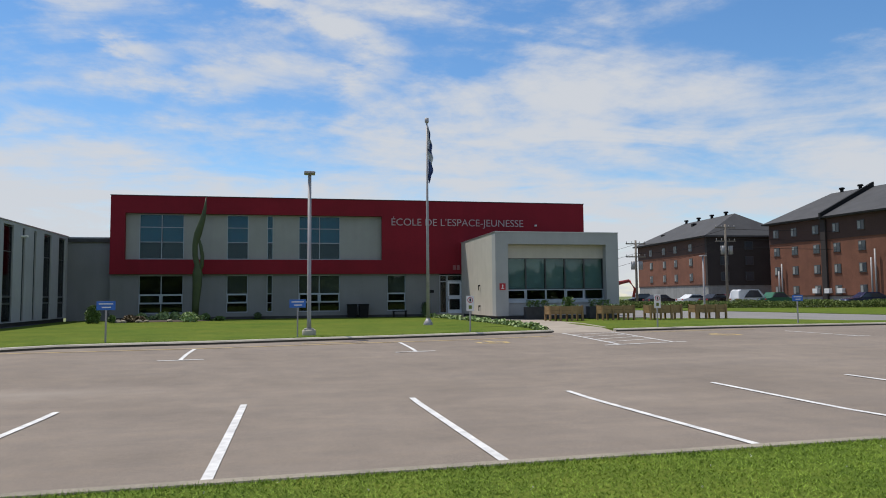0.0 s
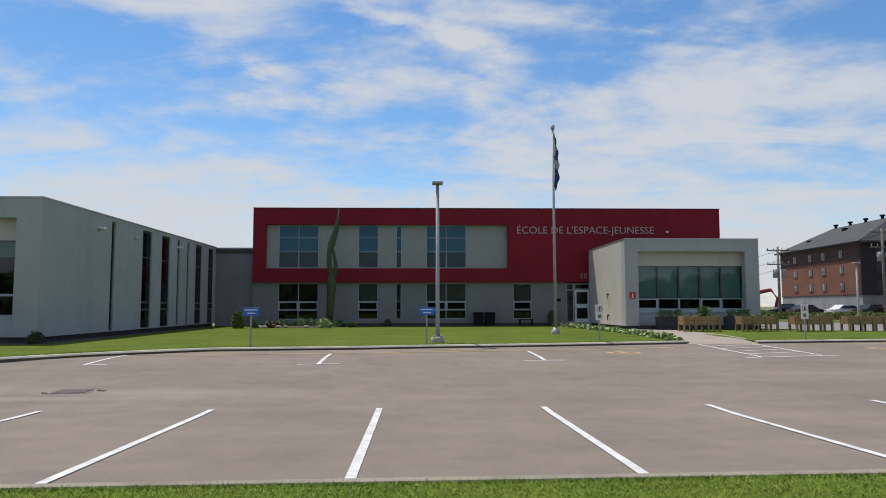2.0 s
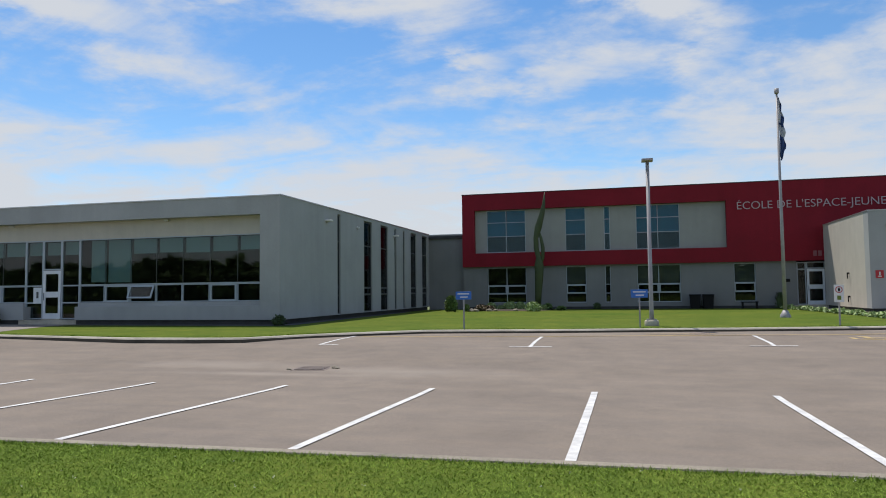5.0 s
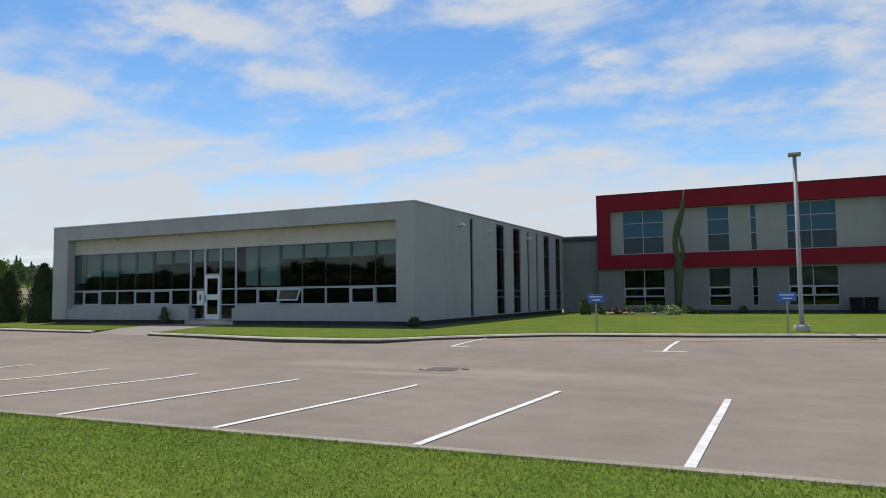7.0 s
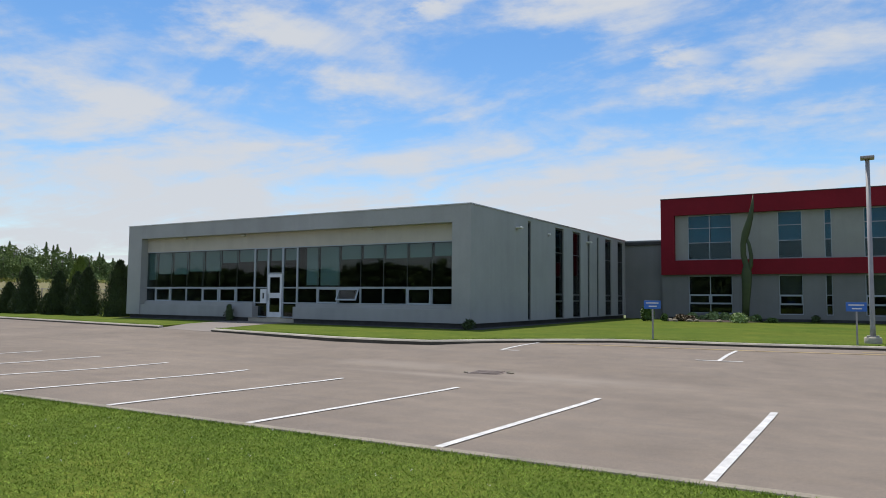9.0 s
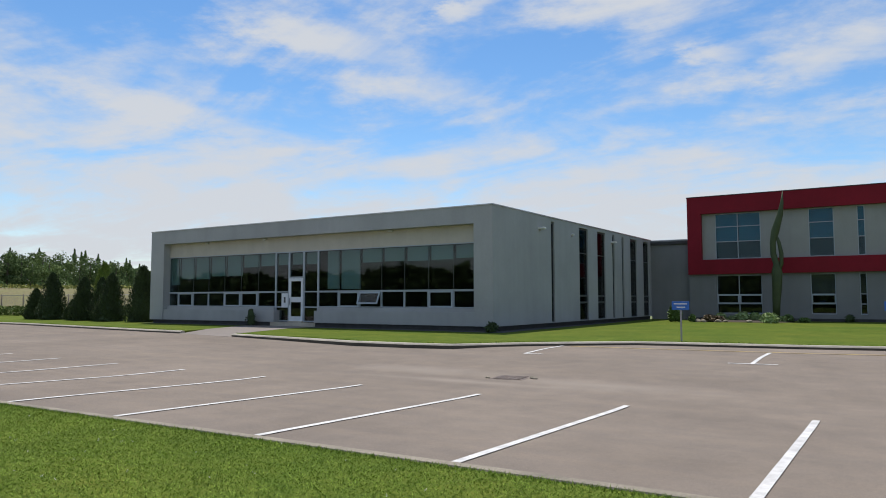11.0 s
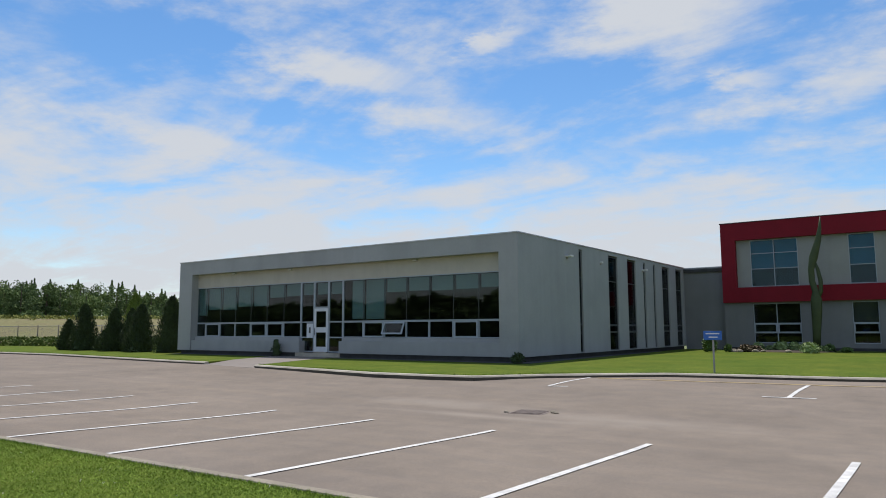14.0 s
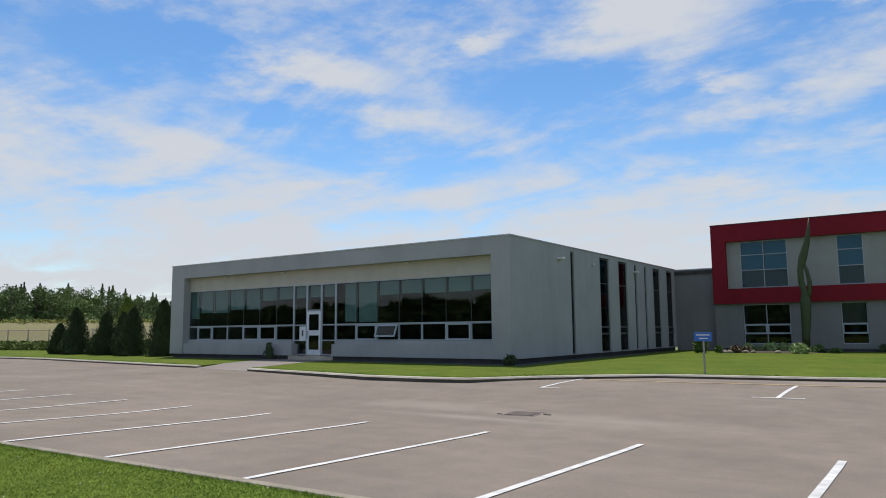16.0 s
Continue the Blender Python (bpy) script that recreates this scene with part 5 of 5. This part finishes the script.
b1 = apartment("apartment_building", (54, 85), 3.0, 21.5, 12, 9.15, 12.75, (3.0, 4.1), 2.7, 7.2, (4.4, 8.8, 12.4, 16.8), (8.0, 6.0, 3.9), (5.2, 9.0, 12.8, 16.6), "brown brick apartment block with grey hip roof and pale base")
for a, d, z in ((16.9, 2.2, 10.6), (11.0, 4.2, 11.8)):
    part("roof_box", block(a - 0.3, a + 0.3, -d - 0.3, -d + 0.3, z - 0.4, z + 0.35, bevel=0.05), BLACK, b1)
b2 = apartment("apartment_building", (62.5, 46), -5.4, 33.6, 15, 10.15, 14.2, (8.0, 2.7), 1.15, 7.8, (12.6, 16.2, 20.0, 23.3, 26.2, 29.5, 32.4), (8.95, 6.7, 4.3, 1.9), (29.3, 26.6, 19.5, 16.0), "larger red brick apartment block with grey hip roof")
# dark fire wall rising through the roof, with its strip down the face
bm = bmesh.new()
fw = [(24.7, 0.75, 10.0), (24.7, 0.75, 10.75), (24.7, -7.5, 14.75), (24.7, -7.5, 14.0)]
fa = [bm.verts.new(p) for p in fw]
fb = [bm.verts.new((p[0] + 0.3, p[1], p[2])) for p in fw]
bm.faces.new(fa); bm.faces.new(fb[::-1])
for i in range(4):
    bm.faces.new((fa[i], fb[i], fb[(i + 1) % 4], fa[(i + 1) % 4]))
bmesh.ops.recalc_face_normals(bm, faces=bm.faces[:])
part("fire_wall", bm, BLACK, b2, "dark fire wall crossing the roof")
part("recess_strip", block(24.6, 25.3, 0.06, 0.3, 0, 10.0), BRICKX, b2, "dark vertical strip down the face")
for a, h in ((31.4, 5.2), (18.2, 6.2)):
    s_ = part("vent_pipe", tube(bmesh.new(), [(a, 0.3, 0.3), (a, 0.3, h)], [0.09, 0.09], 8), GALV, b2)
    part("stack_pipe", tube(bmesh.new(), [(a + 0.5, 0.3, 0.3), (a + 0.5, 0.3, h - 0.9)], [0.09, 0.09], 8), GALV, s_)
for a in (25.9, 24.2, 22.4):
    part("air_conditioner", block(a, a + 0.7, 0.02, 0.5, 1.5, 2.05, bevel=0.03), WHITEM, b2)


# ---- vehicles ----
def vehicle(x, y, rz, paint, label, tall=1.45, length=4.5, van=False):
    th = thing("parked_car", label, "car", "parked cars", at=(x, y, 0.28), rz=rz)
    L = length / 2
    if van:
        prof = [(-L, 0.35), (-L, 1.0), (-L + 0.15, 1.75), (-L + 0.5, tall), (0.5, tall), (1.15, 1.2), (L - 0.1, 1.0), (L, 0.7), (L, 0.35)]
    else:
        prof = [(-L, 0.4), (-L, 0.9), (-L + 0.6, 0.98), (-0.95, tall), (0.35, tall), (1.05, 0.98), (L - 0.15, 0.8), (L, 0.6), (L, 0.35)]
    bm = bmesh.new()
    rings = []
    for k, (w, s) in enumerate(((-0.86, 0.96), (-0.8, 1.0), (0.8, 1.0), (0.86, 0.96))):
        rings.append([bm.verts.new((px * s, w * (0.82 if pz > 1.3 else 1.0), pz)) for px, pz in prof])
    n = len(prof)
    for a, b in zip(rings, rings[1:]):
        for i in range(n):
            bm.faces.new((a[i], a[(i + 1) % n], b[(i + 1) % n], b[i]))
    bm.faces.new(rings[0]); bm.faces.new(rings[-1][::-1])
    bmesh.ops.recalc_face_normals(bm, faces=bm.faces[:])
    part("body", bm, paint, th)
    for s in (-1, 1):
        bm = bmesh.new()
        q = [(-L + 0.75, 1.02), (-0.85, tall - 0.1), (0.3, tall - 0.1), (0.9, 1.02)]
        vs = [bm.verts.new((px, s * (0.875 if pz < 1.1 else 0.80), pz)) for px, pz in q]
        bm.faces.new(vs)
        ret = bmesh.ops.extrude_face_region(bm, geom=bm.faces[:])
        for vv in ret["geom"]:
            if isinstance(vv, bmesh.types.BMVert):
                vv.co.y -= s * 0.06
        part("side_window", bm, GLASSD, th)
        for wx in (-L * 0.6, L * 0.62):
            w = part("wheel", tube(bmesh.new(), [(wx, s * 0.68, 0.32), (wx, s * 0.9, 0.32)], [0.32, 0.32], 16), BLACK, th)
            part("rim", tube(bmesh.new(), [(wx, s * 0.895, 0.32), (wx, s * 0.91, 0.32)], [0.2, 0.19], 12), GALV, w)
    for s in (-0.6, 0.6):
        part("headlight", block(L - 0.06, L + 0.01, s - 0.15, s + 0.15, 0.62, 0.75), WHITEM, th)
        part("tail_light", block(-L - 0.01, -L + 0.05, s - 0.12, s + 0.12, 0.72, 0.9), SIGNRED, th)
    return th


vehicle(45.7, 88, 170, CARK, "black hatchback parked by the apartment block", 1.6)
vehicle(46.6, 84.3, 10, CARK, "dark sedan parked by the apartment block")
vehicle(48.9, 80, 5, CARW, "white sedan parked behind the hedge")
vehicle(50.7, 78, 12, CARK, "black sedan parked behind the hedge")
vehicle(52.0, 78.5, 100, CARR, "maroon car parked behind the hedge")
vehicle(52.4, 73.8, 5, CARW, "white delivery van parked behind the hedge", 1.95, 4.9, True)
vehicle(55.2, 73.0, 5, CARG, "green hatchback parked behind the hedge", 1.6, 4.3)
vehicle(58.3, 63.2, 165, CARB, "dark blue sedan parked near the brick building", 1.5, 4.8)

ex = thing("excavator", "red excavator with raised boom far behind", "excavator", at=(35.2, 76, 0.25), rz=0)
part("boom", tube(bmesh.new(), [(-0.7, 0, 1.0), (-0.5, 0, 1.7), (0.2, 0, 2.4), (1.4, 0, 2.8), (2.9, 0, 3.1)], [0.3, 0.3, 0.28, 0.24, 0.18], 8), EXCAV, ex)
part("stick", tube(bmesh.new(), [(2.9, 0, 3.1), (3.6, 0, 2.2), (3.4, 0, 1.2)], [0.18, 0.15, 0.18], 8), EXCAV, ex)
part("cab", block(-2.6, -0.6, -0.9, 0.9, 0.8, 2.1, bevel=0.1), BLACK, ex)
part("track", block(-3.0, 0.2, -1.2, -0.7, -0.05, 0.75, bevel=0.2), BLACK, ex)
part("track", block(-3.0, 0.2, 0.7, 1.2, -0.05, 0.75, bevel=0.2), BLACK, ex)


def utility_pole(x, y, h, label):
    th = thing("utility_pole", label, "utility pole", "utility poles", at=(x, y, 0.1))
    part("pole", tube(bmesh.new(), [(0, 0, -0.3), (0, 0, h)], [0.17, 0.12], 10), WOODP, th)
    for z in (h - 0.5, h - 2.1):
        part("crossarm", block(-1.3, 1.3, -0.06, 0.06, z, z + 0.14), WOODP, th)
        for ix in (-1.2, -0.5, 0.5, 1.2):
            part("insulator", tube(bmesh.new(), [(ix, 0, z + 0.14), (ix, 0, z + 0.4)], [0.05, 0.04], 6), GALV, th)
    for ix in (-0.5, 0.5):
        part("transformer", tube(bmesh.new(), [(ix, -0.2, h - 3.6), (ix, -0.2, h - 2.6)], [0.26, 0.26], 10), GALV, th)
    return th


utility_pole(50.1, 75, 9.9, "wooden utility pole with crossarms and transformers")
utility_pole(41.1, 80, 8.3, "dark wooden utility pole with crossarms")
for dz in (0.2, -0.9, -1.9):
    cu = bmesh.new()
    a, b, c = Vector((20, 87, 5.0 + dz)), Vector((41.1, 80, 7.7 + dz)), Vector((50.1, 75, 9.2 + dz))
    pts = [a.lerp(b, i / 8) - Vector((0, 0, 1.2 * math.sin(math.pi * i / 8))) for i in range(9)] + [b.lerp(c, i / 8) - Vector((0, 0, 0.5 * math.sin(math.pi * i / 8))) for i in range(1, 9)]
    pts += [c.lerp(Vector((95, 52, 9.0 + dz)), i / 8) - Vector((0, 0, 0.9 * math.sin(math.pi * i / 8))) for i in range(1, 9)]
    tagged(part("overhead_cable", tube(cu, pts, [0.025] * len(pts), 4), BLACK), "thin dark overhead cable between utility poles", "cable", "overhead cables")


# ---- hedge, woods, bank, fence ----
rng = random.Random(5)
verts, faces = [], []


def quad_leaf(p, s, rg, flat=0.0):
    d = Vector((rg.gauss(0, 1), rg.gauss(0, 1), rg.gauss(0, 1) + flat)).normalized()
    a = d.orthogonal().normalized()
    a.rotate(Matrix.Rotation(rg.uniform(0, 6.28), 3, d))
    b = d.cross(a)
    i = len(verts)
    verts.extend((p - a * s * 0.5, p + b * s * 0.4, p + a * s * 0.5, p - b * s * 0.4))
    faces.append((i, i + 1, i + 2, i + 3))


def flush(name, material, label, category):
    global verts, faces
    me = bpy.data.meshes.new(name)
    me.from_pydata([tuple(v) for v in verts], [], faces)
    me.materials.append(material)
    verts, faces = [], []
    return tagged(new(name, me), label, category, kind="stuff")


for _ in range(90000):
    t = rng.random()
    x, y = 26 + 62 * t, 78 - 32 * t
    hgt = 0.85 + 0.3 * noise.noise((x * 0.35, 0, 3)) + 0.2 * noise.noise((x * 1.3, 0, 7))
    quad_leaf(Vector((x + rng.gauss(0, 0.5), y + rng.gauss(0, 0.9), 0.1 + hgt * rng.random() ** 0.7)), rng.uniform(0.06, 0.17), rng)
flush("hedge", HEDGE, "rough green hedge of tall weeds along the driveway", "hedge")
tagged(part("verge", outline([(21.25, 70.1), (30.1, 66.1), (34.95, 57.9), (36.65, 53.7), (38.3, 39.75), (90, 42.1), (90, 62), (55, 74), (28, 82), (21.25, 82)], -0.05, 0.25), LAWN), "green grass verge beyond the driveway", "lawn", kind="structure")

def leaf_cloud(name, P, S, gen, material, label, category):
    """Many small four-cornered leaf clumps, as one mesh."""
    n = len(P)
    a = gen.normal(size=(n, 3)); a /= np.linalg.norm(a, axis=1)[:, None]
    b = np.cross(a, gen.normal(size=(n, 3))); b /= np.linalg.norm(b, axis=1)[:, None]
    S = S[:, None]
    Q = np.stack([P - a * S * 0.5, P + b * S * 0.4, P + a * S * 0.5, P - b * S * 0.4], 1)
    me = bpy.data.meshes.new(name)
    me.vertices.add(n * 4); me.loops.add(n * 4); me.polygons.add(n)
    me.vertices.foreach_set("co", Q.ravel())
    me.loops.foreach_set("vertex_index", np.arange(n * 4, dtype=np.int32))
    me.polygons.foreach_set("loop_start", np.arange(0, n * 4, 4, dtype=np.int32))
    me.update(calc_edges=True)
    me.materials.append(material)
    return tagged(new(name, me), label, category, kind="stuff")


def tree_leaves(gen, x, y, top, r, n, conifer, small, large):
    if conifer:
        t = gen.random(n) ** 1.1
        q = r * (1 - t) ** 0.85 * gen.uniform(0.2, 1.3, n) ** 1.2 * (0.75 + 0.3 * np.sin(t * 45))
        a = gen.uniform(0, 6.28, n)
        P = np.stack([x + q * np.cos(a), y + q * np.sin(a), top * (0.06 + 0.94 * t)], 1)
    else:
        k = 22
        ca, ct = gen.uniform(0, 6.28, k), gen.uniform(0.12, 0.92, k)
        cq = r * np.sqrt(np.maximum(0.05, 1 - (2 * ct - 0.85) ** 2)) * gen.uniform(0.45, 1.0, k)
        cr = r * gen.uniform(0.16, 0.34, k)
        i = gen.integers(0, k, n)
        d = gen.normal(size=(n, 3)); d /= np.linalg.norm(d, axis=1)[:, None]
        d *= (cr[i] * gen.uniform(0.6, 1.05, n))[:, None]
        P = np.stack([x + cq[i] * np.cos(ca[i]), y + cq[i] * np.sin(ca[i]), top * (0.04 + 0.92 * ct[i])], 1) + d
    return P, gen.uniform(small, large, n)


gen = np.random.default_rng(8)
tr_v, tr_f, PP, SS = [], [], [], []
for k in range(300):
    az = radians(gen.uniform(46, 86))
    con = gen.random() < 0.22
    dist = gen.uniform(150, 178) if con else gen.uniform(126, 170)
    x, y = -dist * math.sin(az), dist * math.cos(az)
    el = np.interp(math.degrees(az), (50, 56, 60, 70, 86), (2.6, 3.0, 3.7, 4.15, 4.2))
    top = (1.7 + dist * math.tan(radians(el))) * (gen.uniform(0.84, 0.99) if con else gen.uniform(0.76, 0.96))
    r = top * (0.19 if con else 0.30) * gen.uniform(0.8, 1.3)
    i = len(tr_v)
    for q in range(5):
        a = q * 1.2566
        tr_v.append((x + 0.16 * math.cos(a), y + 0.16 * math.sin(a), -0.1)); tr_v.append((x + 0.05 * math.cos(a), y + 0.05 * math.sin(a), top * 0.9))
    for q in range(5):
        j = (q + 1) % 5
        tr_f.append((i + 2 * q, i + 2 * j, i + 2 * j + 1, i + 2 * q + 1))
    P, S = tree_leaves(gen, x, y, top, r, 1900, con, 0.14, 0.42)
    PP.append(P); SS.append(S)
az, dist = np.radians(gen.uniform(44, 88, 40000)), gen.uniform(118, 128, 40000)
PP.append(np.stack([-dist * np.sin(az), dist * np.cos(az), gen.random(40000) ** 1.5 * (3.6 + 1.2 * np.sin(az * 90))], 1)); SS.append(gen.uniform(0.15, 0.42, 40000))
# a wood beyond the road behind the viewpoint, which the windows mirror
for k in range(420):
    P, S = tree_leaves(gen, gen.uniform(-290, 90), gen.uniform(-64, -46), gen.uniform(6.0, 8.6), 2.8, 260, gen.random() < 0.2, 0.7, 1.6)
    PP.append(P); SS.append(S)
PP.append(np.stack([gen.uniform(-290, 90, 16000), gen.uniform(-50, -43, 16000), 5.5 * gen.random(16000) ** 0.8], 1)); SS.append(gen.uniform(0.8, 1.7, 16000))
leaf_cloud("woodland", np.concatenate(PP), np.concatenate(SS), gen, WOODS, "dense mixed dark green woodland on the horizon", "woods")
me = bpy.data.meshes.new("woodland_trunks"); me.from_pydata(tr_v, [], tr_f); me.materials.append(BARK)
tagged(new("woodland_trunks", me), "thin bare trunks inside the far woodland", "woods", kind="stuff")

# dry tufts and green fringe of the bank
az = np.radians(gen.uniform(44, 88, 26000)); u_ = gen.random(26000)
dist = 86 + 18 * u_
PB = np.stack([-dist * np.sin(az), dist * np.cos(az), np.interp(dist, (84, 90, 97, 102, 104), (0.0, 1.0, 2.45, 3.2, 3.3)) + 0.35 * gen.random(26000) ** 2], 1)
clump = np.sin(az * 210) * np.sin(az * 77 + dist * 0.8) + 0.6 * np.sin(az * 400 + dist * 2)
keep = (clump > 0.55) | (u_ > 0.86)
green = u_ > 0.80
leaf_cloud("bank_grass", PB[keep & green], gen.uniform(0.15, 0.4, int((keep & green).sum())), gen, FIELDL, "green grass fringe and tufts on the earth bank", "grass")

bm = bmesh.new()
rows = []
for i in range(61):
    az = radians(42 + i * 48 / 60)
    dr_ = Vector((-math.sin(az), math.cos(az), 0))
    hgt = 3.15 + 0.35 * noise.noise((i * 0.2, 1, 0))
    rows.append([bm.verts.new(dr_ * d + Vector((0, 0, z))) for d, z in ((84, -0.1), (90, 0.8 + 0.3 * noise.noise((i * 0.5, 5, 0))), (97, hgt * 0.75), (102, hgt), (118, hgt + 0.3), (124, -0.1))])
for a, b in zip(rows, rows[1:]):
    for k in range(5):
        f = bm.faces.new((a[k], b[k], b[k + 1], a[k + 1])); f.smooth = True
        f.material_index = 1 if k >= 3 else 0
tagged(part("sandy_bank", bm, [SAND, FIELD]), "low sandy earth bank with dry grass before the woods", "bank", kind="structure")

fence = thing("chain_link_fence", "grey chain-link fence with steel posts beside the lot", "fence", kind="structure")
FA, FB = Vector((-84, 31, 0)), Vector((-40, 40, 0))
L = (FB - FA).length
for i in range(17):
    p = FA.lerp(FB, i / 16)
    part("post", pipe((p.x, p.y, -0.1), (p.x, p.y, 2.2), 0.05, 0.05, 8), WOODP, fence)
part("rail", pipe((FA.x, FA.y, 2.1), (FB.x, FB.y, 2.1), 0.025, 0.025, 6), GALV, fence)
d = (FB - FA).normalized()
vv, ff = [], []
for s in range(0, int(L / 0.16)):
    for sg in (1, -1):
        a = FA + d * (s * 0.16)
        b = a + d * (2.05 * sg)
        if not (0 <= (b - FA).dot(d) <= L):
            continue
        i = len(vv)
        n = d * 0.007
        vv.extend(((a - n).to_tuple()[:2] + (0.05,), (a + n).to_tuple()[:2] + (0.05,), (b + n).to_tuple()[:2] + (2.1,), (b - n).to_tuple()[:2] + (2.1,)))
        ff.append((i, i + 1, i + 2, i + 3))
me = bpy.data.meshes.new("mesh_wire"); me.from_pydata(vv, [], ff); me.materials.append(GALV)
mw = new("mesh_wire", me); mw.parent = fence; mw["kind"] = "stuff"
gs = thing("no_entry_sign", "white sign board with red no-entry disc on the fence", "sign", at=(-76.0, 32.4, 0.0), rz=12)
part("plate", block(-0.8, 0.7, -0.03, 0.0, 1.2, 2.1), WHITEM, gs)
bm = bmesh.new()
bmesh.ops.create_cone(bm, cap_ends=True, segments=20, radius1=0.3, radius2=0.3, depth=0.01, matrix=Matrix.Translation((-1.0, -0.06, 1.85)) @ pose(0, 0, 0, 90))
part("disc", bm, SIGNRED, gs)
part("bar", block(-1.2, -0.8, -0.075, -0.068, 1.8, 1.9), WHITEM, gs)
part("post", pipe((0, 0.03, -0.1), (0, 0.03, 1.3), 0.04, 0.04, 8), GALV, gs)
rng = random.Random(21)
for _ in range(9000):
    t = rng.random()
    p = FA.lerp(FB, t)
    quad_leaf(Vector((p.x + rng.gauss(0, 0.4), p.y - 1.0 + rng.gauss(0, 0.7), rng.random() ** 1.3 * 1.1)), rng.uniform(0.15, 0.35), rng)
flush("fence_weeds", HEDGE, "rough green weeds along the fence foot", "weeds")

# ---- grass of the near verge ----
N = 300000
gr = np.random.default_rng(3)
gx = gr.uniform(-17, 9, N)
ymax = 6.28 + 0.03 * gx - 0.14
gy = ymax - 4.6 * gr.random(N) ** 1.15
hh = gr.uniform(0.008, 0.027, N) * np.where(ymax - gy < 0.10, 1.7, 1.0)
ww = gr.uniform(0.003, 0.0065, N)
an = gr.uniform(0, 2 * np.pi, N)
lx, ly = gr.normal(0, 0.022, N), gr.normal(0, 0.022, N)
V3 = np.empty((N, 3, 3))
V3[:, 0] = np.stack([gx - ww * np.cos(an), gy - ww * np.sin(an), np.full(N, 0.118)], -1)
V3[:, 1] = np.stack([gx + ww * np.cos(an), gy + ww * np.sin(an), np.full(N, 0.118)], -1)
V3[:, 2] = np.stack([gx + lx, gy + ly, 0.12 + hh], -1)
me = bpy.data.meshes.new("grass_blades")
me.vertices.add(N * 3); me.loops.add(N * 3); me.polygons.add(N)
me.vertices.foreach_set("co", V3.ravel())
me.loops.foreach_set("vertex_index", np.arange(N * 3, dtype=np.int32))
me.polygons.foreach_set("loop_start", np.arange(0, N * 3, 3, dtype=np.int32))
me.update(calc_edges=True)
me.materials.append(BLADE)
tagged(new("grass_blades", me), "short mown grass blades of the near verge", "grass", kind="stuff")
rng = random.Random(30)
for _ in range(130):
    x = rng.uniform(-14, 8)
    y = near_edge(x) - 0.2 - rng.random() * 3.2
    for _ in range(4):
        quad_leaf(Vector((x + rng.gauss(0, 0.006), y + rng.gauss(0, 0.006), 0.150 + rng.gauss(0, 0.006))), 0.012, rng)
flush("clover_flowers", CLOVER, "tiny white clover flowers in the verge", "flowers")

# ---- ragged grass hanging over the far kerbs ----
gen = np.random.default_rng(14)
PK, SK = [], []
for line in KERBS:
    for (xa, ya), (xb, yb) in zip(line, line[1:]):
        if xa < -60 or xb > 40:
            continue
        n = int(math.hypot(xb - xa, yb - ya) * 240)
        t = gen.random(n)
        px, py = xa + (xb - xa) * t, ya + (yb - ya) * t
        hk = 0.5 + 0.5 * np.sin(px * 1.7) * np.sin(px * 0.63 + 1)
        PK.append(np.stack([px, py + 0.02 + 0.12 * gen.random(n) ** 2, 0.285 + (0.012 + 0.05 * hk) * gen.random(n)], 1))
        SK.append(gen.uniform(0.03, 0.085, n))
leaf_cloud("kerb_grass", np.concatenate(PK), np.concatenate(SK) * 0.55, gen, BLADE, "uncut tufts of grass along the kerb edge", "grass")
